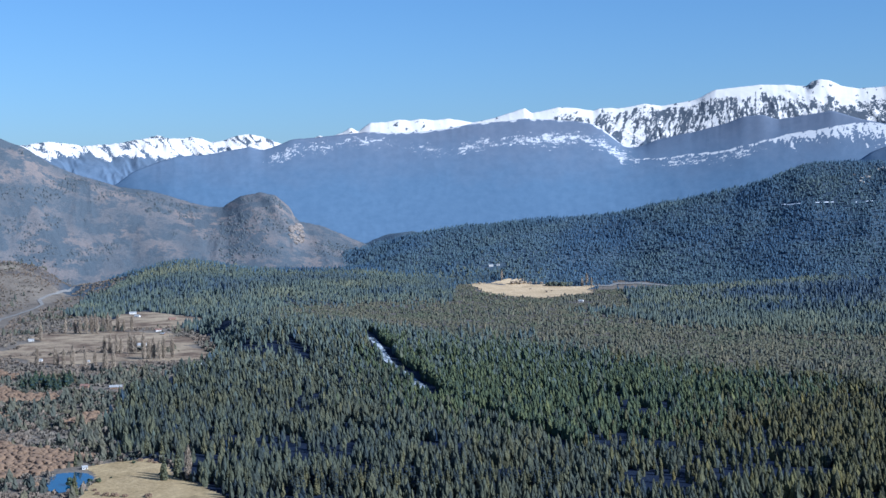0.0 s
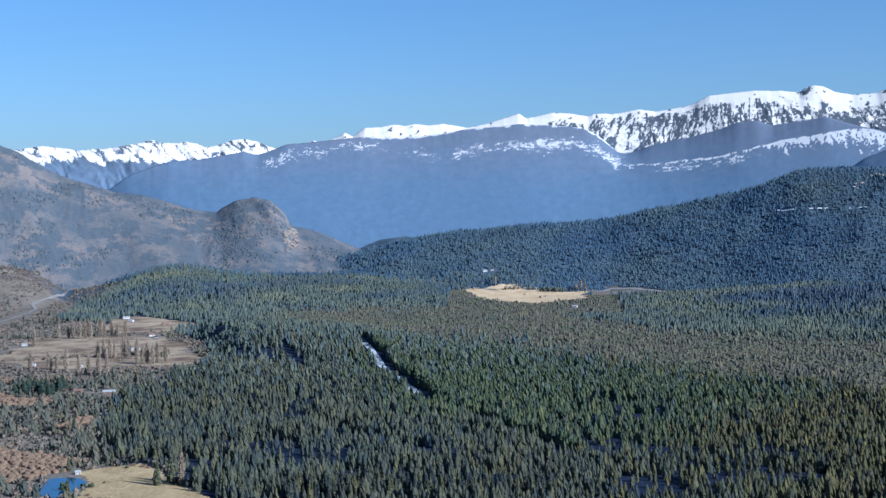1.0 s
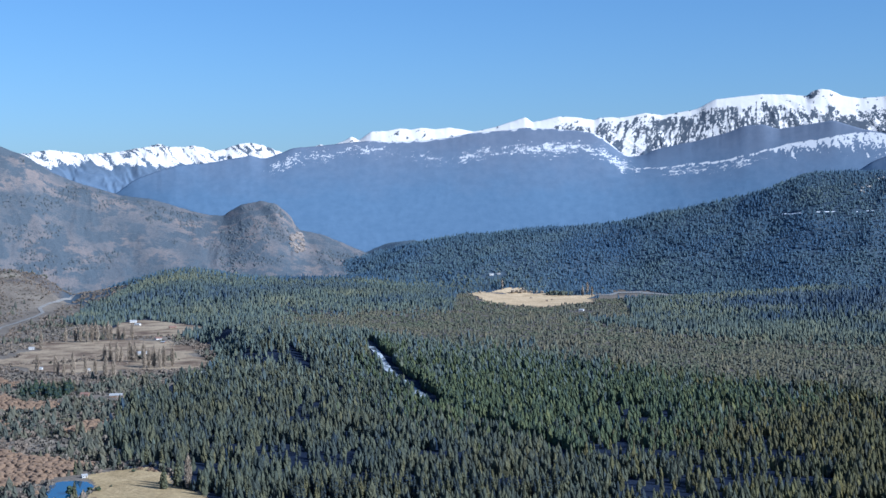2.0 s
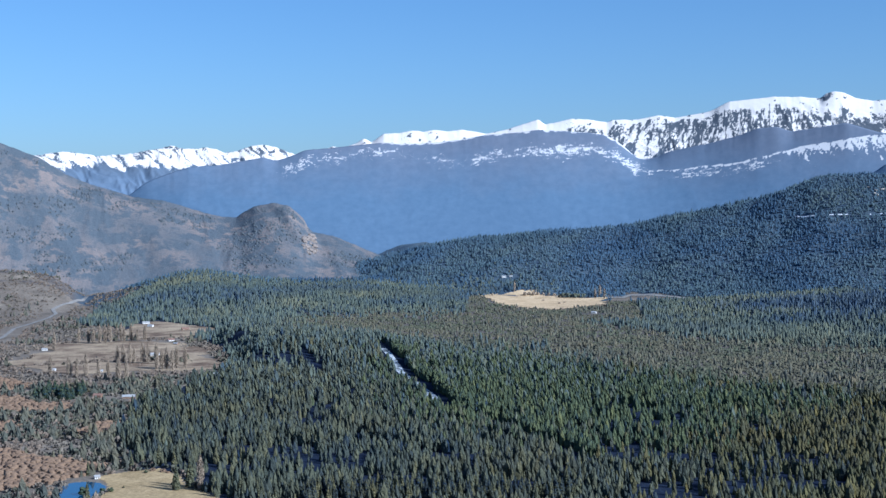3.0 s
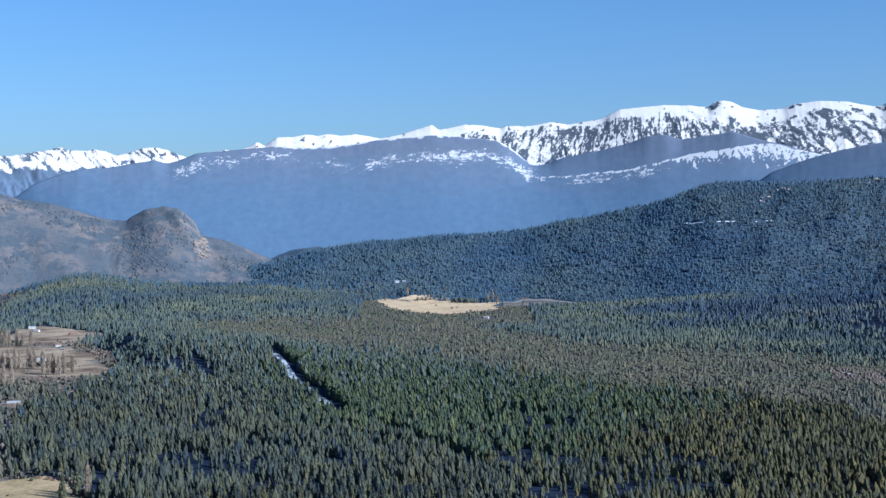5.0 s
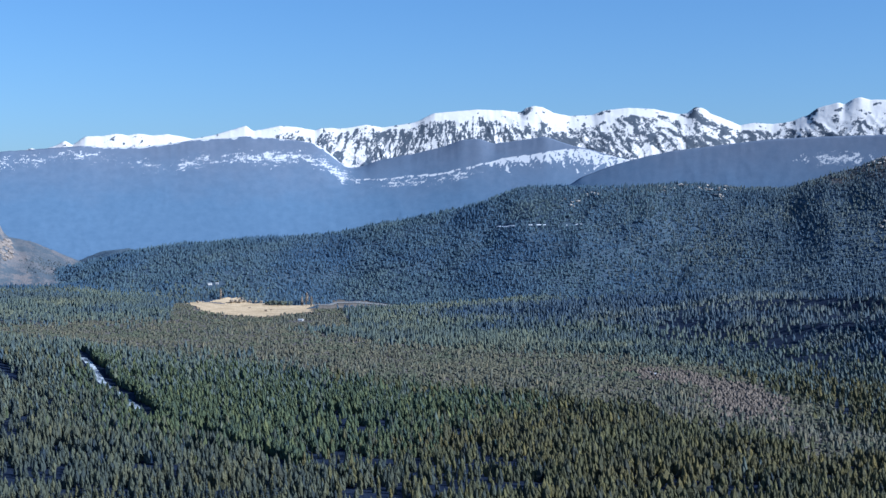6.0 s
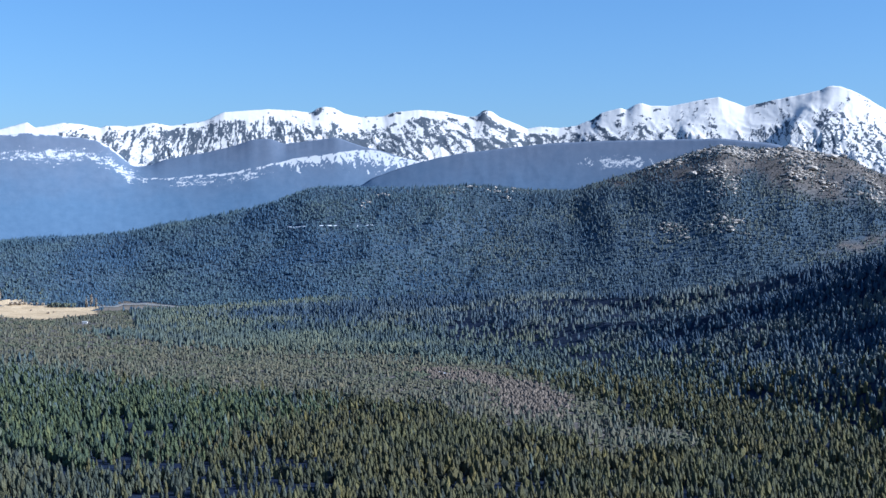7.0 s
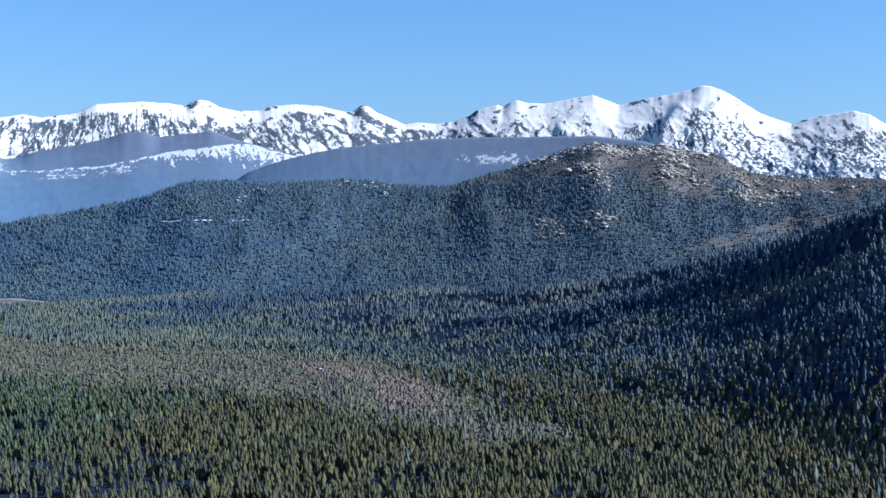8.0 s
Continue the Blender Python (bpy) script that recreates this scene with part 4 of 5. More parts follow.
plant("mountain_scrub", TINY, cx + rng.normal(0, 2, len(cx)), cy, h_, h_ * 0.5, crag_leaf, "woods over the mountainside, trees scaled down and hazed blue-green", "woods", z=cz, sink=0.8)

# ---- open ground laid over the valley floor ----
def laid_sheet(name, corners, lift, mat, label, category, step=6.0, fray=4.0):
    """A sheet of ground cover with an uneven outline, lying on the land."""
    c = np.array(corners, float)
    gx = np.arange(c[:, 0].min() - step, c[:, 0].max() + 2 * step, step)
    gy = np.arange(c[:, 1].min() - step, c[:, 1].max() + 2 * step, step)
    X, Y = np.meshgrid(gx, gy)
    cx, cy = X[:-1, :-1] + step / 2, Y[:-1, :-1] + step / 2
    keep = inside(cx + fray * fbm(cx, cy, 30 + fray, 3, 51), cy + fray * fbm(cx, cy, 30 + fray, 3, 53), c).ravel()
    rows, cols = X.shape
    i, j = np.meshgrid(np.arange(rows - 1), np.arange(cols - 1), indexing="ij")
    quads = np.stack([i * cols + j, i * cols + j + 1, (i + 1) * cols + j + 1, (i + 1) * cols + j], -1).reshape(-1, 4)[keep]
    used, back_ = np.unique(quads, return_inverse=True)
    co = np.stack([X.ravel(), Y.ravel(), land(X, Y).ravel() + lift], -1)[used]
    me = bpy.data.meshes.new(name)
    fill_mesh(me, co, back_.reshape(-1, 4))
    me.materials.append(mat)
    return tagged(new(name, me), label, category, kind="structure")


def strip(name, pts, width, lift, mat, label, category, breaks=0.0):
    """A road or ride along a line of points."""
    p = np.array(pts, float)
    seg = np.concatenate([[0], np.cumsum(np.hypot(*np.diff(p, axis=0).T))])
    s = np.arange(0, seg[-1], 5.0)
    x, y = np.interp(s, seg, p[:, 0]), np.interp(s, seg, p[:, 1])
    tx, ty = np.gradient(x), np.gradient(y)
    ln = np.hypot(tx, ty)
    nx, ny = ty / ln, -tx / ln
    off = np.linspace(-0.5, 0.5, 5)[:, None] * width * (1 + 0.25 * fbm(s, 0 * s, 60, 3, 57))[None]
    X, Y = x[None] + nx[None] * off, y[None] + ny[None] * off
    ob = grid_mesh(name, X, Y, land(X, Y) + lift, mat)
    return tagged(ob, label, category, kind="structure")


laid_sheet("valley_floor", [(-140, 860), (-182, 1003), (-264, 1146), (-306, 1265), (-347, 1540), (-300, 1848), (-326, 2038), (-439, 2333), (-580, 2480), (-710, 2606), (-760, 3000), (-1000, 3300), (-1150, 3300), (-1150, 2400), (-500, 900)], 0.3, valley_grass, "rusty-brown rough grass along the valley", "grassland", 14.0, 20.0)
laid_sheet("meadow", MEADOW, 1.2, straw_meadow, "pale straw-coloured meadow among dark woods", "meadow", 6.0, 30.0)
for patch_ in RUSTY:
    laid_sheet("willow_ground", patch_, 0.6, willow_litter, "rust-brown litter under willow scrub", "ground", 5.0, 22.0)
laid_sheet("lawn", LAWN, 0.5, dry_grass, "dry pale-yellow grass clearing beside a pond", "clearing", 3.0, 3.0)
laid_sheet("pasture", PASTURE, 0.7, farm_soil, "brown and straw-coloured winter pasture between farms", "pasture", 5.0, 75.0)
laid_sheet("farmyard", FARMYARD, 0.7, farm_soil, "bare brown farmland around the houses", "farmland", 6.0, 25.0)
laid_sheet("pond", POND, 0.8, pond_mat, "small deep-blue pond with a grassy bank", "pond", 1.5, 2.0)
strip("snowy_ride", [(x - 3, y) for x, y in RIDE[1:4] + [(-19, 1515)]], 10.0, 0.5, ride_snow, "snow-covered forest ride between conifer stands", "ride")
strip("valley_road", ROAD, 8.0, 1.2, gravel, "pale gravel road along the valley", "road")

# ---- single things ----
def part(name, bm, mat, parent, label=""):
    """Links a bmesh as one mesh object under a thing."""
    me = bpy.data.meshes.new(name)
    bm.to_mesh(me)
    bm.free()
    me.materials.append(mat)
    ob = new(name, me)
    ob.parent = parent
    if label:
        tagged(ob, label)
    return ob


def raw_part(name, co, tri, mat, parent, tone=0.5):
    me = bpy.data.meshes.new(name)
    fill_mesh(me, np.array(co, float), np.array(tri, int), {"tone": np.broadcast_to(np.asarray(tone, float), len(co))})
    me.materials.append(mat)
    ob = new(name, me)
    ob.parent = parent
    return ob


def post(bm, foot, top, r0, r1, sides=6):
    """A tapered limb from foot to top."""
    foot, top = Vector(foot), Vector(top)
    turn = (top - foot).to_track_quat("Z", "Y").to_matrix()
    rings = []
    for at, rad in ((foot, r0), (top, r1)):
        rings.append([bm.verts.new(at + turn @ Vector((rad * math.cos(k * 2 * math.pi / sides), rad * math.sin(k * 2 * math.pi / sides), 0))) for k in range(sides)])
    for k in range(sides):
        bm.faces.new((rings[0][k], rings[0][(k + 1) % sides], rings[1][(k + 1) % sides], rings[1][k]))
    bm.faces.new(rings[1])


def box(bm, lo, hi):
    v = [bm.verts.new((x, y, z)) for z in (lo[2], hi[2]) for y in (lo[1], hi[1]) for x in (lo[0], hi[0])]
    for f in ((0, 2, 3, 1), (4, 5, 7, 6), (0, 1, 5, 4), (2, 6, 7, 3), (0, 4, 6, 2), (1, 3, 7, 5)):
        bm.faces.new([v[k] for k in f])


def stand(x, y, turn=0.0, size=1.0, sink=0.15):
    return pose(x, y, float(land(x, y)) - sink, 0, 0, turn) @ Matrix.Diagonal((size, size, size, 1))


def conifer_tree(height, width, mat, rng, tone):
    """A conifer: tapered trunk, whorls of drooping branch clumps."""
    thing = new("conifer_tree")
    bm = bmesh.new()
    post(bm, (0, 0, -0.5), (0, 0, height * 0.5), 0.26, 0.15)
    post(bm, (0, 0, height * 0.5), (0, 0, height * 0.96), 0.15, 0.03)
    part("trunk", bm, bark, thing)
    co, tri, tones = [], [], []
    levels = 15
    for n in range(levels):
        z = height * (0.08 + 0.86 * n / levels)
        reach = width * (1 - (n / levels) ** 1.5) * rng.uniform(0.85, 1.1) * (0.8 if n == 0 else 1.0)
        count = 8 if n < 9 else 6
        for k in range(count):
            g = 2 * math.pi * (k + 0.5 * (n % 2) + rng.uniform(-0.25, 0.25)) / count
            q = reach * rng.uniform(0.7, 1.15)
            dx, dy = math.cos(g), math.sin(g)
            wide = 0.42 * q + 0.15
            base = len(co)
            rise = height * 0.055
            co += [(0.1 * dx, 0.1 * dy, z + rise), (0.6 * q * dx - wide * dy, 0.6 * q * dy + wide * dx, z - 0.03 * height), (q * dx, q * dy, z - 0.045 * height * rng.uniform(0.4, 1.4)),
                   (0.6 * q * dx + wide * dy, 0.6 * q * dy - wide * dx, z - 0.03 * height), (0.55 * q * dx, 0.55 * q * dy, z + rise * 1.1)]
            tri += [(base, base + 1, base + 4), (base + 1, base + 2, base + 4), (base + 2, base + 3, base + 4), (base + 3, base, base + 4), (base, base + 3, base + 1), (base + 1, base + 3, base + 2)]
            tones += [float(np.clip(tone + rng.normal(0, 0.15), 0, 1))] * 5
    base = len(co)
    for k in range(5):
        co.append((0.35 * math.cos(1.2566 * k), 0.35 * math.sin(1.2566 * k), height * 0.9))
    co.append((0, 0, height * 1.02))
    tri += [(base + k, base + (k + 1) % 5, base + 5) for k in range(5)]
    tones += [tone] * 6
    raw_part("crown", co, tri, mat, thing, tones)
    return thing


def poplar_tree(height, width, mat, rng):
    """A leafless column poplar: trunk, steep limbs and a broom of fine twigs."""
    thing = new("poplar_tree")
    bm = bmesh.new()
    post(bm, (0, 0, -0.5), (0, 0, height * 0.55), 0.38, 0.2)
    post(bm, (0, 0, height * 0.55), (0, 0, height * 0.97), 0.2, 0.04)
    part("trunk", bm, bark, thing)
    bm = bmesh.new()
    for k in range(26):
        z0 = height * rng.uniform(0.06, 0.7)
        g = rng.uniform(0, 2 * math.pi)
        reach = width * rng.uniform(0.45, 1.0) * (1 - max(0, z0 / height - 0.45))
        top = (reach * math.cos(g), reach * math.sin(g), min(height * 0.98, z0 + height * rng.uniform(0.16, 0.3)))
        post(bm, (0, 0, z0), top, 0.09, 0.03, 3)
    part("branchwork", bm, bark, thing)
    co, tri = [], []
    for _ in range(520):
        t = rng.uniform(0.07, 0.95)
        reach = width * (1 - abs(2 * t - 0.85) ** 2.2 * 0.55) * math.sqrt(rng.uniform(0.02, 1)) * (1 if t < 0.75 else (1.05 - t) / 0.3)
        g, ln, w = rng.uniform(0, 2 * math.pi), rng.uniform(1.8, 3.8), rng.uniform(0.16, 0.32)
        p = (reach * math.cos(g), reach * math.sin(g), t * height)
        base = len(co)
        co += [(p[0] - w, p[1], p[2]), (p[0] + 0.5 * w, p[1] + 0.87 * w, p[2]), (p[0] + 0.5 * w, p[1] - 0.87 * w, p[2]), (p[0] * 1.12, p[1] * 1.12, p[2] + ln)]
        tri += [(base, base + 1, base + 3), (base + 1, base + 2, base + 3), (base + 2, base, base + 3)]
    raw_part("crown", co, tri, mat, thing, rng.uniform(0, 1, len(co)))
    return thing


def round_bush(height, width, mat, rng, name="bush"):
    """A leafy bush or round tree of many clumps on short stems."""
    thing = new(name)
    bm = bmesh.new()
    for k in range(4):
        post(bm, (0.1 * k - 0.15, 0, -0.3), (0.3 * width * math.cos(k * 1.6), 0.3 * width * math.sin(k * 1.6), height * 0.6), 0.14, 0.06, 5)
    part("stem", bm, bark, thing)
    co, tri, tones, base = [], [], [], 0
    for k in range(26):
        c, f = bush_shape(rng)
        g, q, h = rng.uniform(0, 6.28), math.sqrt(rng.uniform(0, 1)) * 0.75, rng.uniform(0.1, 0.75)
        s = rng.uniform(0.22, 0.4) * (1.15 - 0.5 * h)
        q *= math.sqrt(max(0.05, 1 - (h - 0.3) ** 2 * 1.6))
        pts = c * (s * width, s * width, s * height * 0.9) + (q * width * math.cos(g), q * width * math.sin(g), h * height * 0.85)
        co.append(pts)
        tri.append(f + base)
        tones += [rng.uniform(0.1, 0.9)] * len(c)
        base += len(c)
    raw_part("crown", np.concatenate(co), np.concatenate(tri), mat, thing, tones)
    return thing


def house(length, width, eaves, pitch, wall_mat, roof_mat, label):
    """A farmhouse: gabled walls, a roof with overhang, door and windows."""
    thing = tagged(new("house"), label, "house", "houses of the valley")
    top = eaves + 0.5 * width * pitch
    bm = bmesh.new()
    ends = []
    for x in (-length / 2, length / 2):
        ends.append([bm.verts.new((x, y, z)) for y, z in ((-width / 2, -0.5), (width / 2, -0.5), (width / 2, eaves), (0, top), (-width / 2, eaves))])
    bm.faces.new(ends[0][::-1])
    bm.faces.new(ends[1])
    for k in (0, 1, 4):
        bm.faces.new((ends[0][k], ends[0][(k + 1) % 5], ends[1][(k + 1) % 5], ends[1][k]))
    part("wall", bm, wall_mat, thing)
    for s in (-1, 1):
        bm = bmesh.new()
        over, thick = 0.6, 0.22
        ring_ = []
        for x in (-length / 2 - 0.5, length / 2 + 0.5):
            ye, ze = s * (width / 2 + over), eaves - over * pitch
            ring_.append([bm.verts.new((x, y, z)) for y, z in ((0, top + 0.03), (ye, ze + 0.03), (ye, ze + thick), (0, top + thick + 0.06))])
        bm.faces.new(ring_[0])
        bm.faces.new(ring_[1][::-1])
        for k in range(4):
            bm.faces.new((ring_[0][k], ring_[1][k], ring_[1][(k + 1) % 4], ring_[0][(k + 1) % 4]))
        bmesh.ops.recalc_face_normals(bm, faces=bm.faces)
        part("roof", bm, roof_mat, thing)
    for k in range(max(2, int(length / 4))):
        x = (k + 0.5) * length / max(2, int(length / 4)) - length / 2
        bm = bmesh.new()
        if k == 1:
            box(bm, (x - 0.5, -width / 2 - 0.06, 0), (x + 0.5, -width / 2 + 0.05, 2.05))
            door = part("door", bm, bark, thing)
            bm = bmesh.new()
            box(bm, (x + 0.32, -width / 2 - 0.12, 1.0), (x + 0.42, -width / 2 - 0.06, 1.12))
            part("handle", bm, metal_roof, door)
        else:
            box(bm, (x - 0.6, -width / 2 - 0.05, 0.9), (x + 0.6, -width / 2 + 0.05, 2.0))
            window = part("window", bm, white_wall, thing)
            for side in (-0.28, 0.28):
                bm = bmesh.new()
                box(bm, (x + side - 0.22, -width / 2 - 0.07, 1.0), (x + side + 0.22, -width / 2 - 0.04, 1.9))
                part("pane", bm, pane_mat, window)
    bm = bmesh.new()
    box(bm, (length * 0.2, 0.3, top - 0.6), (length * 0.2 + 0.7, 1.0, top + 0.9))
    part("chimney", bm, brown_wall, thing)
    return thing


trng = np.random.default_rng(12)
for x, y, ln, wd, ev, turn, wall_, roof_, label in (
        (-579, 2606, 16, 9, 4.0, 20, white_wall, metal_roof, "white farmhouse with a pale metal roof below the woods"),
        (-556, 2540, 12, 8, 3.6, -15, white_wall, metal_roof, "small white house with a pale roof at the wood's edge"),
        (-438, 2023, 18, 8, 3.2, 5, white_wall, metal_roof, "long white barn with a pale metal roof on the pasture"),
        (-463, 1814, 8, 6, 3.0, 10, white_wall, metal_roof, "small white shed beside the pasture"),
        (-479, 2468, 15, 9, 3.4, 25, brown_wall, rust_roof, "brown timber house with a dull red roof"),
        (-401, 1559, 12, 8, 3.2, -10, brown_wall, rust_roof, "brown timber cabin with a rust-coloured roof"),
        (-364, 1548, 17, 8, 3.2, 8, brown_wall, metal_roof, "low brown shed with a grey metal roof among trees"),
        (-531, 1835, 9, 7, 3.0, 0, white_wall, metal_roof, "small pale house at the edge of the fields"),
        (-623, 2112, 10, 7, 3.2, 12, white_wall, metal_roof, "white cottage at the far end of the pasture"),
        (-460, 2253, 13, 8, 3.2, 30, white_wall, rust_roof, "pale house with a reddish roof behind bare poplars"),
        (-440, 2190, 9, 6, 2.8, -20, brown_wall, metal_roof, "small brown outbuilding with a grey metal roof"),
        (-305, 1768, 9, 6, 3.0, 15, white_wall, metal_roof, "white hut at the edge of the conifer wood"),
        (276, 2825, 12, 8, 3.6, -20, white_wall, metal_roof, "white house alone among grey scrub"),
        (118, 3505, 13, 8, 3.6, 10, white_wall, metal_roof, "pale farm building at the foot of the hill"),
        (136, 3508, 9, 7, 3.2, -8, white_wall, metal_roof, "small pale house at the foot of the hill"),
        (-276, 1067, 5, 4, 2.6, 30, white_wall, metal_roof, "small white hut on the bank of the pond")):
    h = house(ln, wd, ev, 0.55, wall_, roof_, label)
    h.matrix_basis = stand(x, y, turn, 0.8, sink=0.0)

# bare poplars in rows
pop = tagged(poplar_tree(27.0, 3.0, poplar_twig, trng), "tall leafless poplar with pale brown twigs", "tree", "bare poplars")
pop.matrix_basis = stand(-187.5, 1017, 0, 0.95)
rows_ = [(-576, 2220), (-566, 2219), (-557, 2217), (-549, 2215), (-540, 2254), (-525, 2252), (-512, 2248), (-530, 2235), (-499, 2246), (-450, 1918), (-442, 1918), (-432, 1916), (-422, 1916), (-412, 1914),
         (-397, 1844), (-390, 1843), (-383, 1843), (-376, 1842), (-480, 1762), (-467, 1759), (-452, 1759), (-413, 1705), (-405, 1712), (-490, 1768), (-440, 1765), (-600, 2225), (-588, 2223), (-572, 2300), (-560, 2298), (-548, 2296), (-610, 2120), (-470, 1930), (-462, 1925), (-500, 1800), (-370, 1850), (-362, 1856), (-520, 1790),
         (324, 3295), (337, 3304), (343, 3276), (138, 3372)]
for x, y in rows_:
    copy_thing(pop, stand(x + trng.uniform(-2, 2), y + trng.uniform(-4, 4), trng.uniform(0, 360), trng.uniform(0.85, 1.2)))

# trees and bushes round the clearing and the pond
edge = tagged(conifer_tree(22.0, 4.2, pine, trng, 0.75), "tall grey-green conifer at the edge of the clearing", "tree", "trees of the clearing")
edge.matrix_basis = stand(-206, 1020, 0)
for x, y, s in ((-198, 1031, 1.15), (-257, 966, 0.85), (-286, 1079, 0.6), (-226, 1112, 0.8), (-240, 1120, 0.85), (-258, 1104, 0.7)):
    copy_thing(edge, stand(x, y, trng.uniform(0, 360), s))
for k in range(16):
    copy_thing(edge, stand(-183 + 50 * k / 15 + trng.uniform(0, 9), 1024 - 70 * k / 15 + trng.uniform(0, 7), trng.uniform(0, 360), trng.uniform(0.6, 0.85)))
green_bush = tagged(round_bush(4.2, 2.4, pine_green, trng), "round dark-green bush on the dry grass", "bush", "bushes of the clearing")
green_bush.matrix_basis = stand(-259, 1016, 0)
for x, y, s in ((-269, 1003, 2.0), (-253, 1015, 1.1), (-243, 1088, 0.8), (-214, 1062, 0.6), (-247, 1030, 0.5)):
    copy_thing(green_bush, stand(x, y, trng.uniform(0, 360), s))
rim_bush = tagged(round_bush(3.6, 3.0, rust_leaf, trng), "rust-brown leafless bush at the rim of the dry clearing", "bush", "rusty bushes of the clearing")
rim_bush.matrix_basis = stand(-236, 968, 0)
for x, y, s in ((-229, 965, 1.1), (-243, 972, 0.8), (-221, 962, 0.9), (-205, 960, 1.1), (-248, 985, 0.7), (-296, 1006, 1.2), (-299, 1022, 1.0), (-240, 1098, 0.9), (-231, 1093, 1.0), (-226, 1088, 0.7)):
    copy_thing(rim_bush, stand(x, y, trng.uniform(0, 360), s))
# a tall dark clump behind the willows
clump = tagged(conifer_tree(19.0, 5.6, pine_green, trng, 0.28), "broad dark-green conifer in a close clump", "tree", "dark clump of the valley")
clump.matrix_basis = stand(-452, 1545, 0)
for k in range(22):
    copy_thing(clump, stand(trng.uniform(-466, -424), trng.uniform(1528, 1590), trng.uniform(0, 360), trng.uniform(0.7, 1.1)))
# trees along the far meadow
far_bush = tagged(round_bush(12.0, 6.0, poplar_twig, trng, "round_tree"), "brownish-grey round tree beside the straw-coloured meadow", "tree", "trees of the meadow")
far_bush.matrix_basis = stand(163, 3330, 0)
for x, y, s in ((172, 3333, 0.9), (183, 3330, 1.0), (193, 3334, 0.8), (206, 3332, 0.7), (219, 3330, 0.7), (232, 3326, 0.75), (84, 3300, 0.7), (46, 3340, 0.8), (230, 3150, 0.6),
                (322, 3050, 0.5), (308, 3030, 0.6), (290, 3018, 0.45), (270, 2995, 0.55), (255, 2980, 0.6), (238, 2960, 0.5), (222, 2945, 0.6), (205, 2928, 0.55), (186, 2940, 0.5), (168, 2952, 0.6), (148, 2965, 0.5), (128, 2976, 0.6), (112, 2990, 0.5), (98, 3020, 0.55), (82, 3050, 0.6), (70, 3085, 0.5), (200, 3235, 0.5), (245, 3190, 0.45)):
    copy_thing(far_bush, stand(x, y, trng.uniform(0, 360), s))

dark_tree = tagged(round_bush(15.0, 6.5, mid_pine, trng, "round_tree"), "dark blue-green round tree behind the straw-coloured meadow", "tree", "dark trees of the meadow")
dark_tree.matrix_basis = stand(250, 3300, 0)
for x, y, s in ((259, 3296, 1.1), (268, 3300, 0.85), (278, 3294, 1.05), (287, 3298, 0.9), (297, 3293, 1.0), (242, 3306, 0.7)):
    copy_thing(dark_tree, stand(x, y, trng.uniform(0, 360), s))

# two leafless reddish trees among the conifers of the spur
lone = tagged(round_bush(11.0, 4.6, red_twig, trng, "round_tree"), "leafless reddish-brown tree among dark conifers", "tree", "lone trees of the spur")
lone.matrix_basis = stand(1265, 2134, 0)
copy_thing(lone, stand(1385, 2112, 70, 1.15))

# the nearest conifers, each a tree of its own
models = [tagged(conifer_tree(13.0, 2.9, pine, trng, t), "olive-green pine in a dense plantation", "tree", "nearest plantation trees") for t in (0.15, 0.35, 0.5, 0.65, 0.9)]
for k, (x, y) in enumerate(zip(*nearest)):
    m = stand(x, y, trng.uniform(0, 360), trng.uniform(0.75, 1.25))
    if k < len(models):
        models[k].matrix_basis = m
    else:
        copy_thing(models[k % len(models)], m)

# ---- rocks and old snow on the hills ----
def rock_shape(rng):
    bm = bmesh.new()
    bmesh.ops.create_icosphere(bm, subdivisions=1, radius=1.0)
    co = np.array([v.co[:] for v in bm.verts]) * rng.uniform(0.6, 1.15, (len(bm.verts), 3))
    tri = np.array([[v.index for v in f.verts] for f in bm.faces])
    bm.free()
    co[:, 2] = co[:, 2] * 0.5 + 0.3
    return co, tri


ROCKS = [rock_shape(trng) for _ in range(6)]
xs, ys = [], []
for x, y, count, spread in ((1869, 3416, 130, 22), (1930, 3365, 120, 20), (1978, 3298, 260, 24), (2022, 3268, 180, 18), (1895, 3187, 150, 26), (1902, 3141, 80, 18), (2060, 3255, 90, 16), (2112, 3225, 170, 22),
                            (2124, 3174, 140, 22), (2167, 3170, 140, 22), (2099, 3082, 120, 22), (2249, 3183, 110, 30), (2237, 2964, 90, 26), (2233, 2911, 60, 20), (2310, 2908, 80, 26), (1870, 3087, 50, 20), (1788, 2975, 90, 24),
                            (1713, 3053, 60, 22), (2151, 3042, 60, 25), (2304, 3005, 60, 40), (2477, 2966, 70, 60), (1387, 3594, 50, 60), (1503, 3592, 40, 40), (1089, 3611, 20, 30)):
    heap = trng.normal(0, spread, (9, 2))
    pick = heap[trng.integers(0, 9, int(count * 1.9))]
    xs.append(x + pick[:, 0] + trng.normal(0, 11, len(pick)))
    ys.append(y + pick[:, 1] + trng.normal(0, 9, len(pick)))
xs, ys = np.concatenate(xs), np.concatenate(ys)
h_ = trng.gamma(1.5, 1.5, len(xs)) + 0.9
plant("rocks", ROCKS, xs, ys, h_, h_ * trng.uniform(0.6, 1.4, len(xs)), rock, "pale boulders and outcrops on a bare hilltop", "rocks")
x, y = spots(3450, 4000, 8.5, 25.0, 43.5)
bald = bare_top(x, y)
clumps = (fbm(x, y, 55, 3, 83) + trng.normal(0, 0.08, len(x)) > 0.16) & (bald > 0.3)
h_ = trng.uniform(3.5, 9.0, clumps.sum())
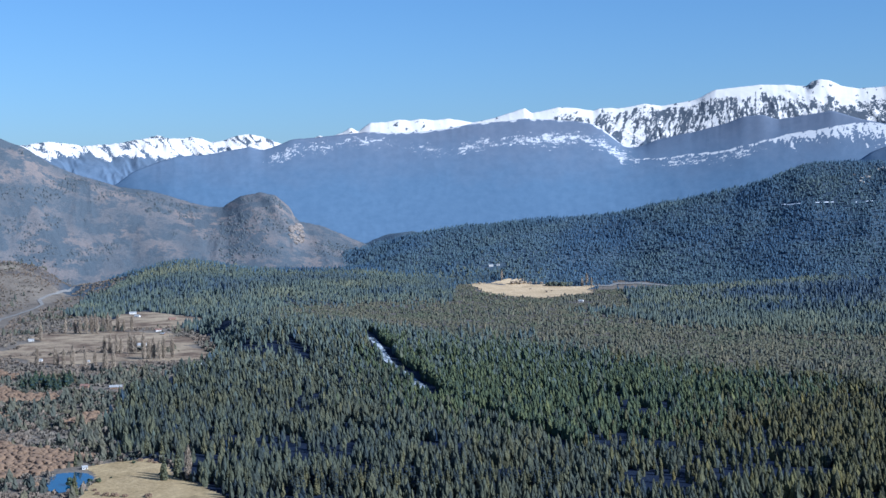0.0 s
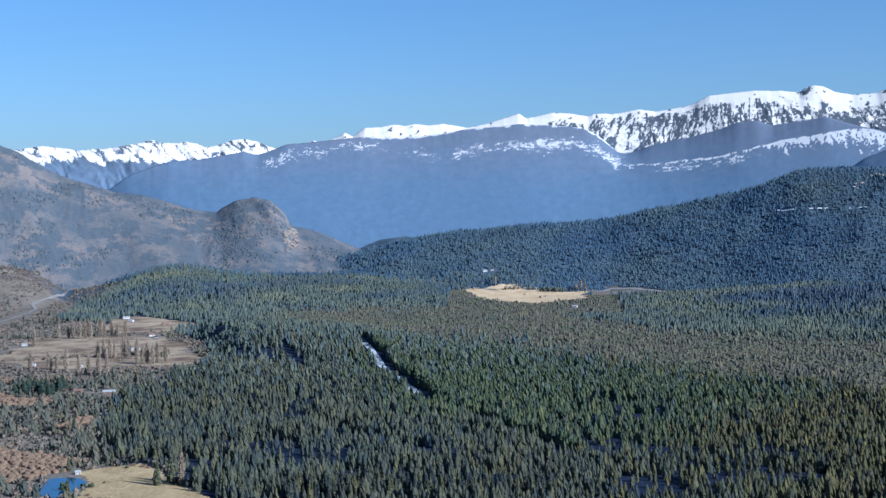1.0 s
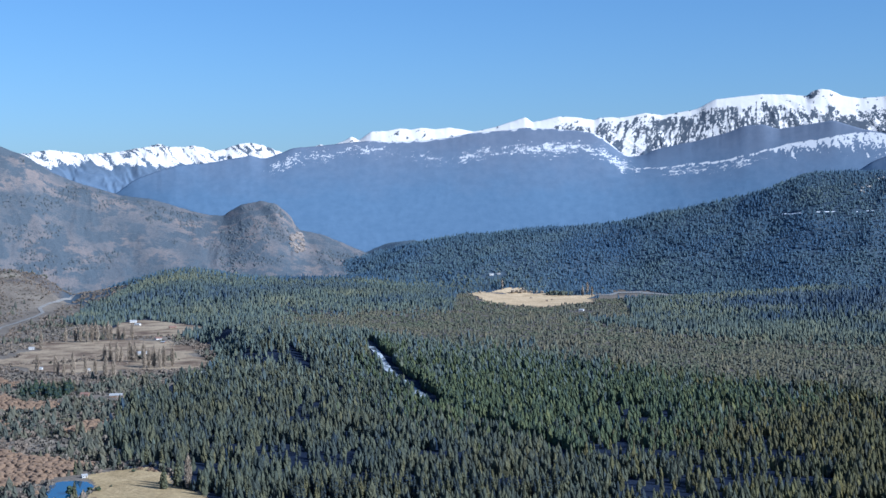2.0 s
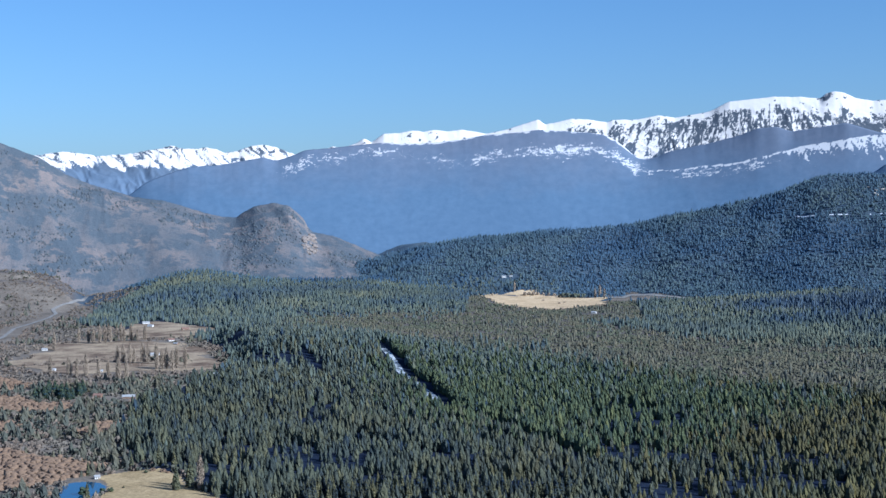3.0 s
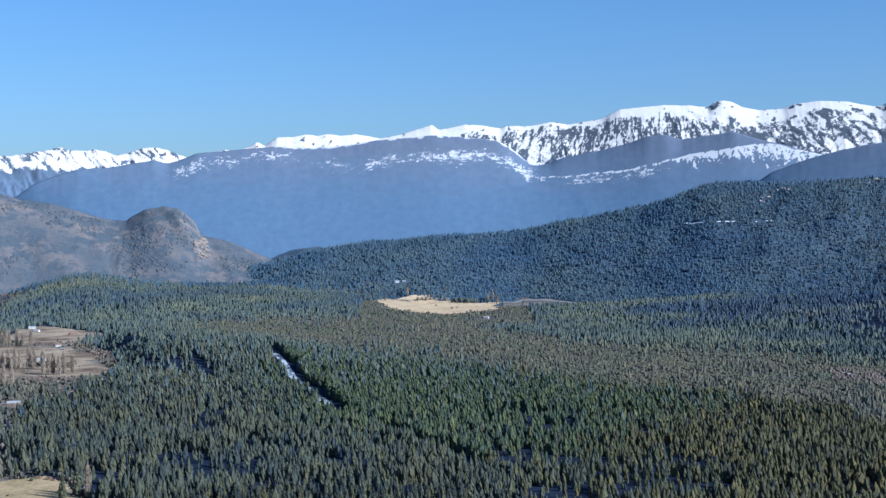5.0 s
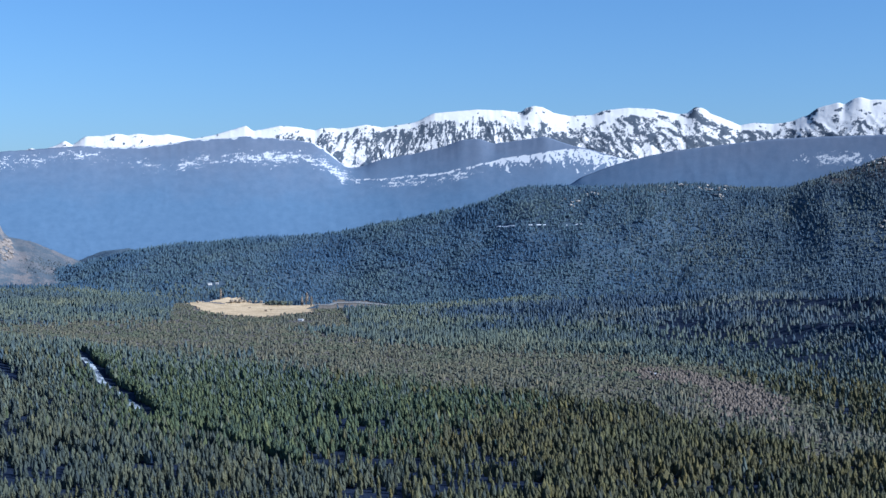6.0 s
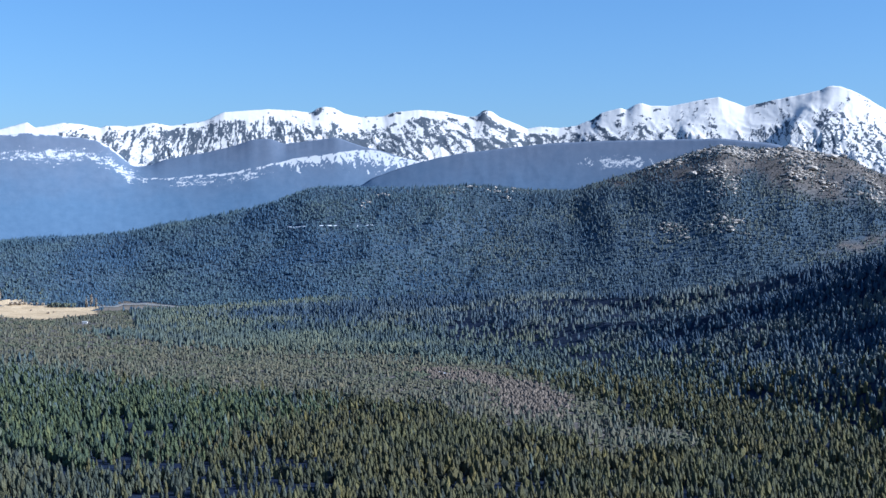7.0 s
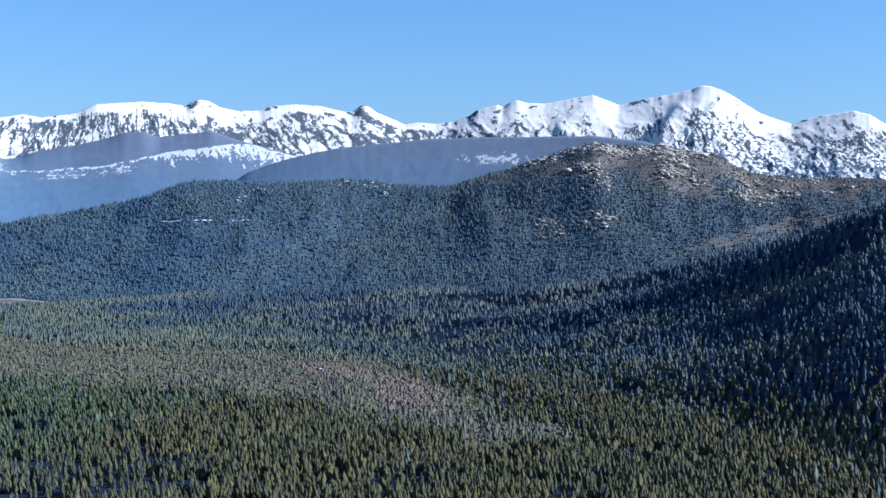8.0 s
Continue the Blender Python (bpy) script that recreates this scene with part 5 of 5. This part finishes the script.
plant("hilltop_conifers", TINY, x[clumps], y[clumps], h_, h_ * 0.3, spur_pine, "dark conifer clumps between the boulders of a hilltop", "trees")
low = trng.uniform(0, 1, len(x)) < 0.85 * bald
x, y = x[low], y[low]
h_ = trng.uniform(1.0, 3.6, len(x))
plant("hilltop_scrub", LOW, x, y, h_, h_ * 0.75, hill_twig, "low grey-brown scrub over the rocky hilltop", "scrub")
ca, cr = polar(*flat.reshape(-1, 3)[:, :2].T)
face = flat.reshape(-1, 3)[(np.abs(ca + 6.0) < 0.22) & (flat.reshape(-1, 3)[:, 2] > 96) & (flat.reshape(-1, 3)[:, 2] < 146) & (cr < 4100)]
face = face[trng.integers(0, len(face), 46)]
h_ = trng.uniform(6, 17, len(face))
plant("rocks", ROCKS, face[:, 0], face[:, 1], h_, h_ * 0.7, cliff_rock, "pale cliff face on the rocky knob", "rocks", z=face[:, 2], sink=4.0)
for pts in SNOW_LINES:
    strip("snow_patch", pts, 5.0, 0.6, snow_mat, "patch of old snow between hillside trees", "snow patch")
strip("far_road", [(352, 3292), (388, 3284), (408, 3308), (452, 3286), (500, 3236), (540, 3180)], 14.0, 2.0, gravel, "pale gravel track past the meadow", "road")
along_ = trng.uniform(0, 1, 150)
bx = np.interp(along_, np.linspace(0, 1, len(BARE_RIDGE)), [p_[0] for p_ in BARE_RIDGE]) + trng.normal(0, 7, 150)
by = np.interp(along_, np.linspace(0, 1, len(BARE_RIDGE)), [p_[1] for p_ in BARE_RIDGE]) + trng.normal(0, 10, 150)
h_ = trng.uniform(1.5, 5.0, 150)
plant("ridge_scrub", DOME, bx, by, h_, h_ * 0.6, mid_pine, "low dark bushes along a bare ridge", "scrub")
laid_sheet("field", FIELD_EDGE, 0.9, valley_grass, "pale bare field strip behind the bushes", "field", 6.0, 40.0)
laid_sheet("meadow", [(30, 3300), (60, 3345), (100, 3350), (85, 3325), (50, 3290)], 1.0, straw_meadow, "small straw-coloured clearing beside the meadow", "meadow", 5.0, 10.0)
